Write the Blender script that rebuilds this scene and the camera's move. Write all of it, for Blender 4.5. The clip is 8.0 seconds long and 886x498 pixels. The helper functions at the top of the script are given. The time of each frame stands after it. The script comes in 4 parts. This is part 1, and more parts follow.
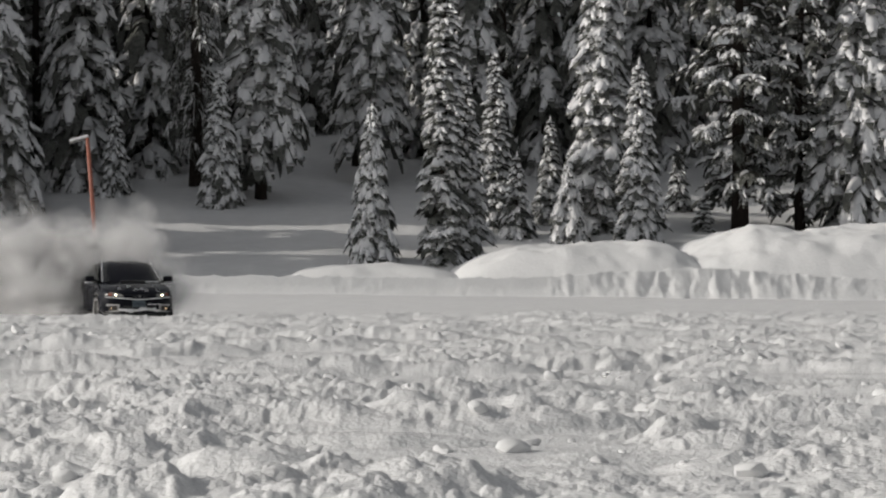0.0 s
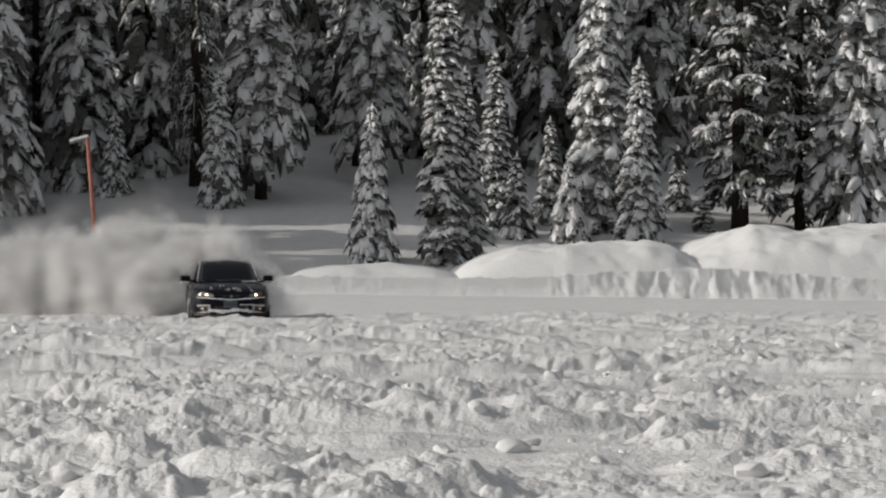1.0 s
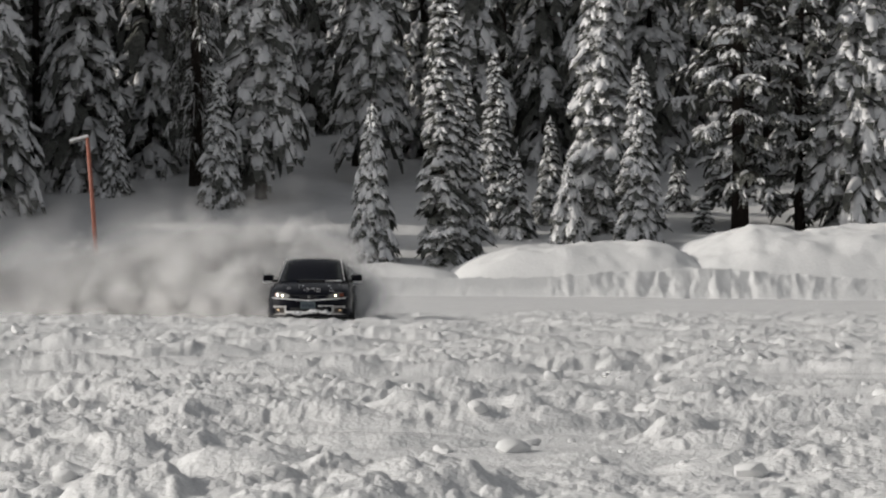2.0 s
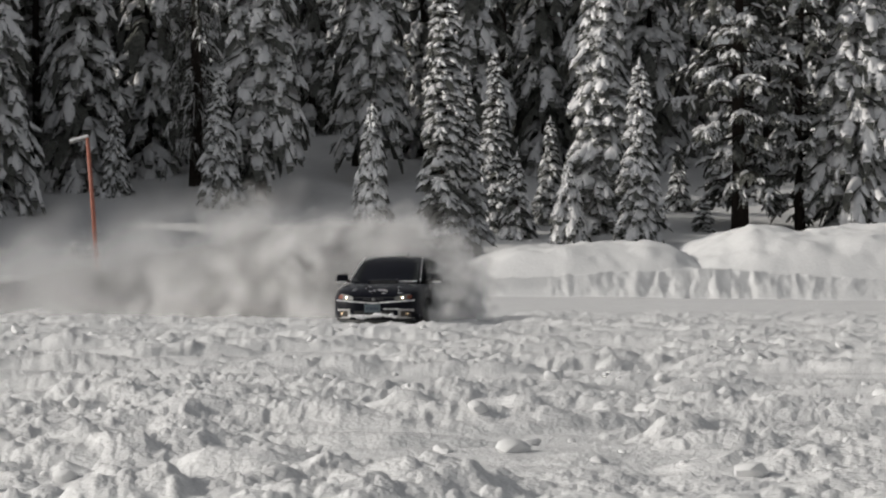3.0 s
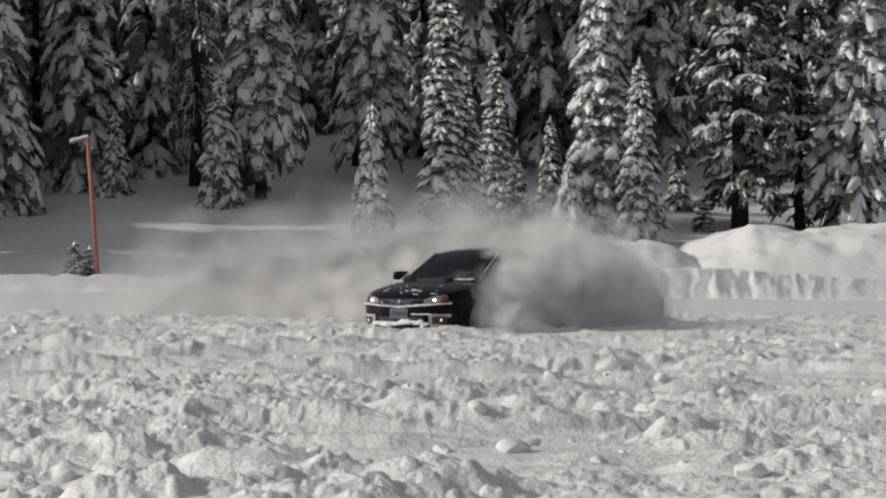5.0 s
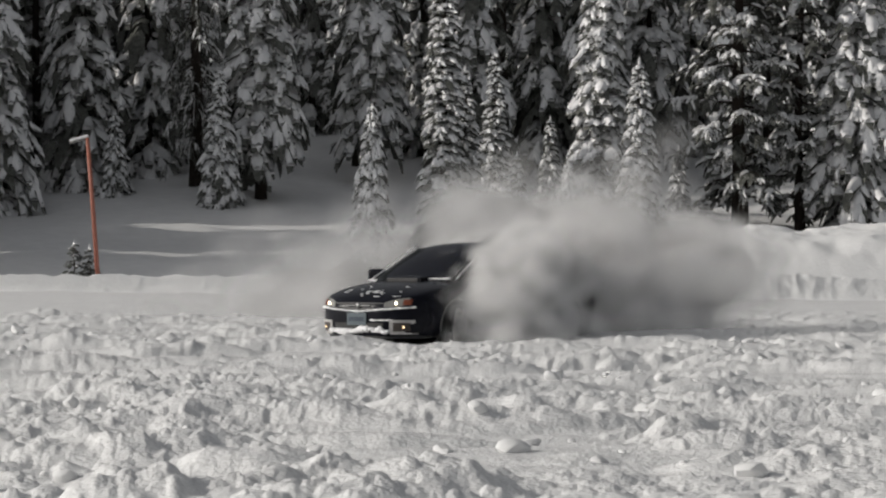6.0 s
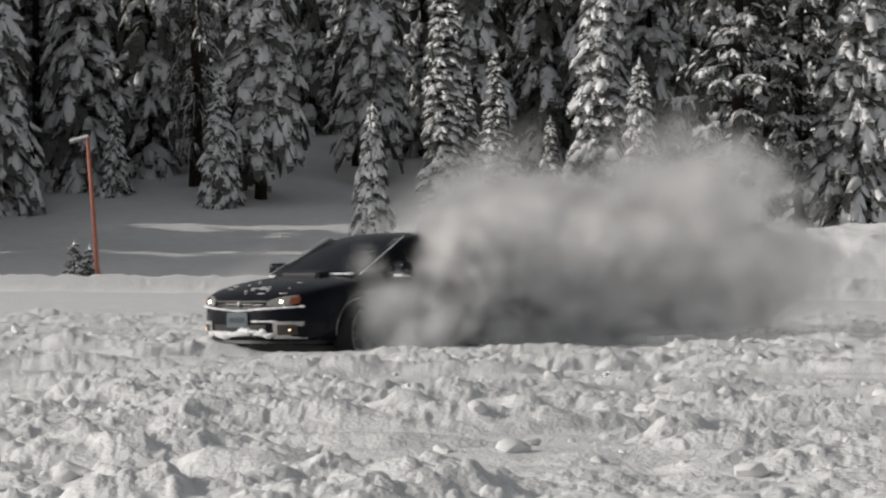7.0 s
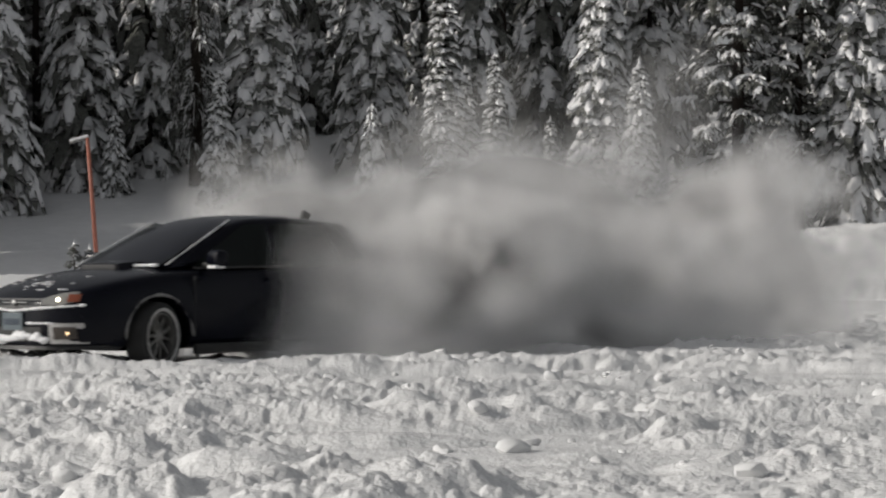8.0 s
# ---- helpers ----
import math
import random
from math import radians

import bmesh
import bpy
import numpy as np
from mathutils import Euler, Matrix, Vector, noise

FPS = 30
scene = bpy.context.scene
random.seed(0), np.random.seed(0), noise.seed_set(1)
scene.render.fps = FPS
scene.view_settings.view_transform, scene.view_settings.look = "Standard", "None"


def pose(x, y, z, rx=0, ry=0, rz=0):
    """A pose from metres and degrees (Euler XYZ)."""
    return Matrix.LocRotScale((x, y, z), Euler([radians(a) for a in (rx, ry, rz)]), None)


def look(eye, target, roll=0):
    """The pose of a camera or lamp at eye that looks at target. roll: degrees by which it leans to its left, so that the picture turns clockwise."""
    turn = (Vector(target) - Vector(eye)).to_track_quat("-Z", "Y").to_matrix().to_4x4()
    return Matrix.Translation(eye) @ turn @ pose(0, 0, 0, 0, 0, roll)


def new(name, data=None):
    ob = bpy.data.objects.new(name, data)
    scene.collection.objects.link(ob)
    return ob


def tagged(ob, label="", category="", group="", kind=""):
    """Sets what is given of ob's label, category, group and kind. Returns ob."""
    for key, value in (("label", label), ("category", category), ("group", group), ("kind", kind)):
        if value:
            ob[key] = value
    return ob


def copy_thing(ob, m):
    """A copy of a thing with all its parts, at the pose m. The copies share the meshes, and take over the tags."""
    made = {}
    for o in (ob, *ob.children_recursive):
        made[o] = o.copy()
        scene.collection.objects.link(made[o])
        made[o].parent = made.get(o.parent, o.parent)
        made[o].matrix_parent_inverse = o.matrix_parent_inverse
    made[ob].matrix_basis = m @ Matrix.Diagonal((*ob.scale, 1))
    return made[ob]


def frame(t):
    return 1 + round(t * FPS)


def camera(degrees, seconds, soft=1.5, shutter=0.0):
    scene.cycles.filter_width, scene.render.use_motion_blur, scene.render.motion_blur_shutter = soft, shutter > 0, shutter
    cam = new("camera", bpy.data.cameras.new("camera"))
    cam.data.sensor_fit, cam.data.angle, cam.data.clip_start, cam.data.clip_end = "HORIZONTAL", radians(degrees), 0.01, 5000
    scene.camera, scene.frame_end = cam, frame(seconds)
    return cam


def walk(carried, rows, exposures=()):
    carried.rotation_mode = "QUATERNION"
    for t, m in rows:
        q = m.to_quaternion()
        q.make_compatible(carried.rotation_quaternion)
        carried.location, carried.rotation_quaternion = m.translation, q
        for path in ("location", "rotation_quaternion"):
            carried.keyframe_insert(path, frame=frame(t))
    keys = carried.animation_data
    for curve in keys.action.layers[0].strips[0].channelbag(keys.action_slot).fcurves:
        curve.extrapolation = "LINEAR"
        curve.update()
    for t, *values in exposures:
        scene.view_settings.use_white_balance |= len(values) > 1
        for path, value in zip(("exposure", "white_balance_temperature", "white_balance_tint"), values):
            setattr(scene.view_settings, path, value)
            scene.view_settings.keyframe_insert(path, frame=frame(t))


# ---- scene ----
from mathutils.bvhtree import BVHTree

CAM_H = 0.716
cam = camera(22, 8.0, soft=2.2, shutter=0.4)
scene.cycles.transparent_max_bounces = 96
scene.cycles.max_bounces, scene.cycles.diffuse_bounces = 16, 10
EYE = pose(0, 0, CAM_H, 90 + 1.046, 0, 0)
walk(cam, [(0.0, EYE), (8.0, EYE)], exposures=[(0.0, 0.0), (8.0, 0.0)])

# ---------------------------------------------------------------- light
SUN_EL, SUN_TO = 25.0, Vector((-0.99, -0.10, 0))
SUN_TO.normalize()
SUN_DIR = Vector((SUN_TO.x * math.cos(radians(SUN_EL)), SUN_TO.y * math.cos(radians(SUN_EL)), math.sin(radians(SUN_EL))))
world = bpy.data.worlds.new("world")
scene.world = world
world.use_nodes = True
wn = world.node_tree
bg = wn.nodes["Background"]
sky = wn.nodes.new("ShaderNodeTexSky")
sky.sky_type = "NISHITA"
sky.sun_disc = False
sky.sun_elevation = radians(SUN_EL)
sky.sun_rotation = math.atan2(SUN_TO.x, SUN_TO.y)
sky.dust_density = 3.0
grey = wn.nodes.new("ShaderNodeHueSaturation")
grey.inputs["Saturation"].default_value = 0.15
wn.links.new(sky.outputs[0], grey.inputs["Color"])
wn.links.new(grey.outputs[0], bg.inputs["Color"])
bg.inputs["Strength"].default_value = 0.077
sun = new("sun", bpy.data.lights.new("sun", "SUN"))
sun.data.energy = 2.1
sun.data.angle = radians(0.6)
sun.data.color = (1.0, 0.945, 0.87)
sun.matrix_world = look(SUN_DIR * 300, (0, 0, 0))


# ---------------------------------------------------------------- materials
def material(name, color, rough=0.8, metal=0.0, vary=0.15, grain=8.0, fine=60.0, bump=0.0, bump_scale=40.0, spec=0.5, coat=0.0, tint=None):
    m = bpy.data.materials.new(name)
    m.use_nodes = True
    nt = m.node_tree
    b = nt.nodes["Principled BSDF"]
    b.inputs["Roughness"].default_value = rough
    b.inputs["Metallic"].default_value = metal
    b.inputs["Specular IOR Level"].default_value = spec
    b.inputs["Coat Weight"].default_value = coat
    co = nt.nodes.new("ShaderNodeTexCoord")
    n1 = nt.nodes.new("ShaderNodeTexNoise")
    n1.inputs["Scale"].default_value = grain
    n1.inputs["Detail"].default_value = 4
    n2 = nt.nodes.new("ShaderNodeTexNoise")
    n2.inputs["Scale"].default_value = fine
    n2.inputs["Detail"].default_value = 3
    for n in (n1, n2):
        nt.links.new(co.outputs["Object"], n.inputs["Vector"])
    mix = nt.nodes.new("ShaderNodeMath")
    mix.operation = "ADD"
    nt.links.new(n1.outputs["Fac"], mix.inputs[0])
    nt.links.new(n2.outputs["Fac"], mix.inputs[1])
    ramp = nt.nodes.new("ShaderNodeValToRGB")
    other = tint or color
    ramp.color_ramp.elements[0].position, ramp.color_ramp.elements[1].position = 0.3, 0.75
    ramp.color_ramp.elements[0].color = (*[c * (1 - vary) for c in color], 1)
    ramp.color_ramp.elements[1].color = (*[min(1, c * (1 + vary)) for c in other], 1)
    half = nt.nodes.new("ShaderNodeMath")
    half.operation = "MULTIPLY"
    half.inputs[1].default_value = 0.5
    nt.links.new(mix.outputs[0], half.inputs[0])
    nt.links.new(half.outputs[0], ramp.inputs[0])
    nt.links.new(ramp.outputs[0], b.inputs["Base Color"])
    if bump:
        n3 = nt.nodes.new("ShaderNodeTexNoise")
        n3.inputs["Scale"].default_value = bump_scale
        n3.inputs["Detail"].default_value = 5
        nt.links.new(co.outputs["Object"], n3.inputs["Vector"])
        bp = nt.nodes.new("ShaderNodeBump")
        bp.inputs["Strength"].default_value = 0.8
        bp.inputs["Distance"].default_value = bump
        nt.links.new(n3.outputs["Fac"], bp.inputs["Height"])
        nt.links.new(bp.outputs[0], b.inputs["Normal"])
    return m


def glow(name, color, strength):
    m = bpy.data.materials.new(name)
    m.use_nodes = True
    b = m.node_tree.nodes["Principled BSDF"]
    b.inputs["Base Color"].default_value = (*color, 1)
    b.inputs["Emission Color"].default_value = (*color, 1)
    b.inputs["Emission Strength"].default_value = strength
    return m


def glass(name, color, rough=0.03):
    m = bpy.data.materials.new(name)
    m.use_nodes = True
    b = m.node_tree.nodes["Principled BSDF"]
    b.inputs["Base Color"].default_value = (*color, 1)
    b.inputs["Roughness"].default_value = rough
    b.inputs["Specular IOR Level"].default_value = 0.22
    return m


def powder_material(name="snow_powder", thick=0.125):
    """Drifting powder: each disc thins out from its middle to nothing at the rim."""
    m = bpy.data.materials.new(name)
    m.use_nodes = True
    nt = m.node_tree
    nt.nodes.remove(nt.nodes["Principled BSDF"])
    out = nt.nodes["Material Output"]
    d = nt.nodes.new("ShaderNodeBsdfDiffuse")
    tl = nt.nodes.new("ShaderNodeBsdfTranslucent")
    tr = nt.nodes.new("ShaderNodeBsdfTransparent")
    for s in (d, tl):
        s.inputs["Color"].default_value = (0.97, 0.965, 0.96, 1)
    a = nt.nodes.new("ShaderNodeMixShader")
    a.inputs[0].default_value = 0.5
    nt.links.new(d.outputs[0], a.inputs[1])
    nt.links.new(tl.outputs[0], a.inputs[2])
    uv = nt.nodes.new("ShaderNodeTexCoord")
    ln = nt.nodes.new("ShaderNodeVectorMath")
    ln.operation = "DISTANCE"
    ln.inputs[1].default_value = (0.5, 0.5, 0)
    nt.links.new(uv.outputs["UV"], ln.inputs[0])
    fall = nt.nodes.new("ShaderNodeMapRange")
    fall.interpolation_type = "SMOOTHSTEP"
    fall.inputs["From Min"].default_value, fall.inputs["From Max"].default_value = 0.5, 0.0
    fall.inputs["To Min"].default_value, fall.inputs["To Max"].default_value = 0.0, thick
    nt.links.new(ln.outputs["Value"], fall.inputs["Value"])
    b = nt.nodes.new("ShaderNodeMixShader")
    nt.links.new(fall.outputs[0], b.inputs[0])
    nt.links.new(tr.outputs[0], b.inputs[1])
    nt.links.new(a.outputs[0], b.inputs[2])
    nt.links.new(b.outputs[0], out.inputs["Surface"])
    return m


SNOW = material("trampled_snow", (0.77, 0.77, 0.77), 0.75, vary=0.09, grain=1.2, fine=30, bump=0.014, bump_scale=45, spec=0.3)
SNOW_CLOD = material("broken_snow", (0.74, 0.74, 0.74), 0.8, vary=0.06, grain=2, fine=9, spec=0.25)
SNOW_SOFT = material("drifted_snow", (0.82, 0.82, 0.82), 0.8, vary=0.05, grain=0.6, fine=8, bump=0.03, bump_scale=5, spec=0.25)
SNOW_TREE = material("snow_on_boughs", (0.82, 0.82, 0.83), 0.8, vary=0.06, grain=2, fine=12, bump=0.04, bump_scale=7, spec=0.25)
NEEDLES = material("conifer_needles", (0.040, 0.046, 0.032), 0.7, vary=0.5, grain=5, fine=28, tint=(0.15, 0.152, 0.142), spec=0.2)
BARK = material("conifer_bark", (0.030, 0.023, 0.019), 0.9, vary=0.5, grain=3, fine=18, bump=0.03, bump_scale=12, spec=0.2)
PAINT = material("dark_car_paint", (0.0035, 0.004, 0.008), 0.25, vary=0.2, grain=2, fine=30, spec=0.16)
TRIM = material("black_plastic", (0.012, 0.012, 0.012), 0.55, vary=0.3)
GLASS = glass("dark_car_glass", (0.010, 0.013, 0.012))
CHROME = material("chrome", (0.20, 0.20, 0.20), 0.4, metal=1.0, vary=0.1)
RUBBER = material("tyre_rubber", (0.018, 0.018, 0.018), 0.85, vary=0.4, grain=10)
ALLOY = material("wheel_alloy", (0.24, 0.235, 0.225), 0.4, metal=0.8, vary=0.2)
AMBER = material("amber_lens", (0.22, 0.06, 0.03), 0.2, vary=0.2)
LENS = material("clear_lens", (0.22, 0.22, 0.21), 0.12, vary=0.3, grain=30)
# dirty brown, darkened so that the colour carries the fog recess's shade
SHADED_GRIME = material("dirty_shaded_recess", (0.055, 0.045, 0.038), 0.8, vary=0.4, grain=20)
LAMP = glow("lit_headlamp", (1.0, 0.86, 0.62), 10.0)
FOGLAMP = glow("lit_fog_lamp", (1.0, 0.72, 0.42), 1.6)
BEZEL = material("snow_caked_plastic", (0.46, 0.45, 0.44), 0.6, vary=0.4, grain=14, fine=50)
ARCH_DIRT = material("slushy_arch", (0.20, 0.195, 0.19), 0.8, vary=0.5, grain=9, fine=40)
PLATE = material("plate_enamel", (0.085, 0.11, 0.125), 0.5, vary=0.15)
PLATE_INK = material("plate_ink", (0.03, 0.045, 0.07), 0.6, vary=0.15)
POLE_PAINT = material("faded_orange_paint", (0.36, 0.13, 0.09), 0.6, vary=0.25, grain=3)
POWDER = powder_material()
POWDER_DENSE = powder_material("thrown_snow_powder", 0.21)
POWDER_THIN = powder_material("thin_snow_powder", 0.085)


# ---------------------------------------------------------------- small builders
def mesh_of(name, verts, faces, mats, smooth=True, index=None):
    me = bpy.data.meshes.new(name)
    me.from_pydata([tuple(v) for v in verts], [], faces)
    for m in (mats if isinstance(mats, (list, tuple)) else [mats]):
        me.materials.append(m)
    if index is not None:
        me.polygons.foreach_set("material_index", index)
    if smooth:
        me.polygons.foreach_set("use_smooth", [True] * len(me.polygons))
    me.update()
    return me


def part(name, data, mat, parent, label=""):
    """Links a bmesh or a mesh as one mesh object under a thing or a part."""
    if isinstance(data, bmesh.types.BMesh):
        me = bpy.data.meshes.new(name)
        bmesh.ops.recalc_face_normals(data, faces=data.faces)
        data.to_mesh(me)
        data.free()
        me.materials.append(mat)
    else:
        me = data
    ob = new(name, me)
    ob.parent = parent
    return tagged(ob, label)


def smooth(ob, angle=None):
    ob.data.polygons.foreach_set("use_smooth", [True] * len(ob.data.polygons))
    if angle:
        ob.data.set_sharp_from_angle(angle=radians(angle))
    return ob


def box(size, at=(0, 0, 0), bevel=0.0, turn=(0, 0, 0), segments=2):
    bm = bmesh.new()
    bmesh.ops.create_cube(bm, size=1, matrix=pose(*at, *turn) @ Matrix.Diagonal((*size, 1)))
    if bevel:
        bmesh.ops.bevel(bm, geom=bm.edges[:], offset=bevel, segments=segments, affect="EDGES", profile=0.6)
    return bm


def tube(points, radii, sides=8):
    """Vertices and faces of a tapered tube along points."""
    vs, fs = [], []
    n = len(points)
    for i, (p, r) in enumerate(zip(points, radii)):
        p = Vector(p)
        d = Vector(points[min(i + 1, n - 1)]) - Vector(points[max(i - 1, 0)])
        d.normalize()
        a = d.orthogonal().normalized() if abs(d.z) > 0.9 else d.cross(Vector((0, 0, 1))).normalized()
        b = d.cross(a)
        for k in range(sides):
            w = 2 * math.pi * k / sides
            vs.append(p + (a * math.cos(w) + b * math.sin(w)) * r)
    for i in range(n - 1):
        for k in range(sides):
            fs.append((i * sides + k, i * sides + (k + 1) % sides, (i + 1) * sides + (k + 1) % sides, (i + 1) * sides + k))
    fs.append(tuple(range(sides))[::-1])
    fs.append(tuple((n - 1) * sides + k for k in range(sides)))
    return vs, fs


# ---------------------------------------------------------------- relief
def rand2(ix, iy, seed):
    h = (ix.astype(np.int64) * 374761393 + iy.astype(np.int64) * 668265263 + seed * 974711) & 0x7FFFFFFF
    h = ((h ^ (h >> 13)) * 1274126177) & 0x7FFFFFFF
    h = ((h ^ (h >> 16)) * 1911520717) & 0x7FFFFFFF
    return ((h ^ (h >> 11)) & 0xFFFFF) / float(0x100000)


def vnoise(x, y, seed=0):
    ix, iy = np.floor(x), np.floor(y)
    fx, fy = x - ix, y - iy
    fx, fy = fx * fx * (3 - 2 * fx), fy * fy * (3 - 2 * fy)
    a, b = rand2(ix, iy, seed), rand2(ix + 1, iy, seed)
    c, d = rand2(ix, iy + 1, seed), rand2(ix + 1, iy + 1, seed)
    return (a + (b - a) * fx) * (1 - fy) + (c + (d - c) * fx) * fy


def fbm(x, y, seed=0, octaves=4):
    s, amp, tot = 0, 1.0, 0.0
    for o in range(octaves):
        s = s + amp * vnoise(x * 2 ** o + 17.3 * o, y * 2 ** o - 9.1 * o, seed + o)
        tot += amp
        amp *= 0.5
    return s / tot


def clods(x, y, size, seed, share=0.6, sharp=0.5):
    """Lumps about `size` across, scattered in cells; height 0 to 1."""
    x, y = x / size, y / size
    ix, iy = np.floor(x), np.floor(y)
    best = np.zeros_like(x)
    for dx in (-1, 0, 1):
        for dy in (-1, 0, 1):
            cx, cy = ix + dx, iy + dy
            on = rand2(cx, cy, seed) < share
            px = cx + 0.15 + 0.7 * rand2(cx, cy, seed + 1)
            py = cy + 0.15 + 0.7 * rand2(cx, cy, seed + 2)
            rx = 0.30 + 0.40 * rand2(cx, cy, seed + 3)
            ry = 0.30 + 0.30 * rand2(cx, cy, seed + 4)
            an = rand2(cx, cy, seed + 5) * 3.1
            u, v = x - px, y - py
            u, v = (u * np.cos(an) + v * np.sin(an)) / rx, (-u * np.sin(an) + v * np.cos(an)) / ry
            dist = np.maximum(np.maximum(np.abs(u), np.abs(v)), 0.72 * np.maximum(np.abs(u + v), np.abs(u - v)))
            q = np.clip(1 - (0.55 * dist + 0.45 * np.sqrt(u * u + v * v)), 0, 1)
            lean = 1 + 0.4 * np.clip(u, -1, 1)
            best = np.maximum(best, on * np.minimum(1.0, 2.6 * q) ** sharp * lean * (0.35 + 0.65 * rand2(cx, cy, seed + 6)))
    return best


def smoothstep(a, b, v):
    t = np.clip((v - a) / (b - a), 0, 1)
    return t * t * (3 - 2 * t)


BANK_Y = 115.0


def base_height(x, y):
    """The lot, nearly level, and the wooded slope behind it."""
    far = smoothstep(62, 114, y)
    z = far * (0.40 - 0.011 * np.clip(x, -30, 30))
    hill = np.maximum(0, y - 121.5)
    z = z + smoothstep(114, 121, y) * 0.85 + np.where(y < 260, 0.2 * hill, 0.2 * 138.5 + 0.1 * (np.minimum(y, 420) - 260))
    z = z + smoothstep(121, 135, y) * (fbm(x / 14, y / 14, 5, 3) - 0.5) * 1.6
    return z


# heaps thrown up by earlier passes: x, y, half width, half depth, height
HEAPS = [(-0.74, 7.95, 0.30, 0.22, 0.12), (-1.55, 11.6, 0.17, 0.22, 0.12), (-0.78, 12.0, 0.34, 0.20, 0.11), (-1.95, 11.3, 0.26, 0.30, 0.09), (-0.22, 12.4, 0.26, 0.22, 0.11), (0.42, 12.6, 0.12, 0.15, 0.10),
         (-0.30, 10.1, 0.5, 0.16, 0.06), (0.30, 11.0, 0.45, 0.14, 0.06), (1.12, 10.4, 0.20, 0.16, 0.09), (0.75, 13.9, 0.42, 0.16, 0.08), (1.5, 14.6, 0.30, 0.22, 0.10), (1.75, 19.5, 0.20, 0.3, 0.14), (1.45, 19.2, 0.16, 0.3, 0.11)]


def ground_height(x, y):
    """Churned snow: smooth hollows, torn berms, heaps and broken clods on the lot; drifted snow on the slope."""
    r = np.hypot(x, y)
    lot = 1 - smoothstep(106, 114, y)
    detail = smoothstep(4.5, 6.5, r) * (np.abs(np.arctan2(x, y)) < radians(12.95))
    wx = x + 0.16 * (fbm(x / 0.35, y / 0.35, 81, 4) - 0.5) + 0.5 * (fbm(x / 2.2, y / 2.2, 83, 2) - 0.5)
    wy = y + 0.16 * (fbm(x / 0.35, y / 0.35, 91, 4) - 0.5) + 0.5 * (fbm(x / 2.2, y / 2.2, 93, 2) - 0.5)
    churn = smoothstep(0.42, 0.60, fbm(x / 1.6, y / 1.5, 44, 4))
    low = (fbm(x / 6.5, y / 3.5, 3, 2) - 0.5) * 0.12
    berm = np.maximum(0, fbm(wx / 1.5, wy / 0.75, 13, 2) - 0.47) / 0.53
    z = 0.20 * berm ** 0.8 * (0.5 + 0.7 * fbm(x / 0.3, y / 0.3, 58, 4))
    z = z + clods(wx, wy, 0.95, 11, 0.34, 0.9) * 0.060 * (0.35 + 0.65 * churn)
    torn = 0.6 + 0.9 * fbm(x / 0.22, y / 0.22, 57, 4)
    for hx, hy, a, b, h in HEAPS:
        u, v = (wx - hx) / a, (wy - hy) / b
        d = np.sqrt(u * u + v * v) * torn
        z = np.maximum(z, h * np.clip(1.35 - d, 0, 1) ** 0.85 * (0.8 + 0.4 * (torn - 0.6)))
    rough = 0.14 + 0.86 * np.clip(churn + 1.6 * (berm > 0.02) * berm, 0, 1)
    z = z + clods(wx, wy, 0.34, 21, 0.34, 0.75) * 0.030 * rough
    z = z + clods(x + 0.3 * wx, y + 0.3 * wy, 0.15, 31, 0.42, 0.6) * 0.019 * rough
    z = z + clods(x, y, 0.065, 51, 0.5, 0.55) * 0.015 * rough
    z = z + (fbm(x / 0.20, y / 0.16, 61, 5) - 0.5) * 0.064 * (0.4 + 0.6 * rough)
    rut = np.abs(((y + 0.16 * x + 2.2 * fbm(x / 9, y / 9, 71, 2)) / 4.3) % 1 - 0.5)
    z = z - 0.10 * np.exp(-(rut / 0.06) ** 2) * (0.2 + 0.8 * vnoise(x / 5, y / 5, 77))
    calm = 1.0 - 0.86 * smoothstep(58, 72, r)
    return base_height(x, y) + (low * calm + 0.075 + (z - 0.05) * detail * calm) * lot + (1 - lot) * (fbm(x / 2.5, y / 2.5, 7, 3) - 0.5) * 0.25 * (r < 400)


def ground_at(x, y):
    return float(base_height(np.array([float(x)]), np.array([float(y)]))[0])


def build_ground():
    fine = np.radians(np.arange(-13.0, 13.0001, 0.05))
    rest = np.radians(np.arange(15.0, 345.01, 3.0))
    ang = np.concatenate([fine, rest])
    rings = [0.4, 1.2, 2.2, 3.2, 4.2]
    r = 5.0
    while r < 118:
        rings.append(r)
        r *= 1.0046 if r < 60 else 1.008
    while r < 300:
        rings.append(r)
        r *= 1.012
    rings += [340, 420, 600, 1000, 1800, 3500]
    rr, aa = np.meshgrid(np.array(rings), ang, indexing="ij")
    x, y = rr * np.sin(aa), rr * np.cos(aa)
    z = ground_height(x, y)
    z = np.where(rr > 420, np.minimum(z, 60), z)
    nr, na = rr.shape
    co = np.stack([x, y, z], -1).reshape(-1, 3)
    co = np.vstack([co, [[0, 0, 0]]])
    i = np.arange(nr - 1)[:, None] * na
    k = np.arange(na)[None, :]
    k2 = (k + 1) % na
    quads = np.stack([i + k, i + na + k, i + na + k2, i + k2], -1).reshape(-1, 4)
    tris = [(len(co) - 1, j, (j + 1) % na) for j in range(na)]
    me = bpy.data.meshes.new("ground")
    me.from_pydata(co.tolist(), [], quads.tolist() + tris)
    me.materials.append(SNOW)
    me.polygons.foreach_set("use_smooth", [True] * len(me.polygons))
    me.update()
    tagged(new("ground", me), "churned snow-covered lot rising to a wooded slope", "snow ground", kind="structure")


build_ground()


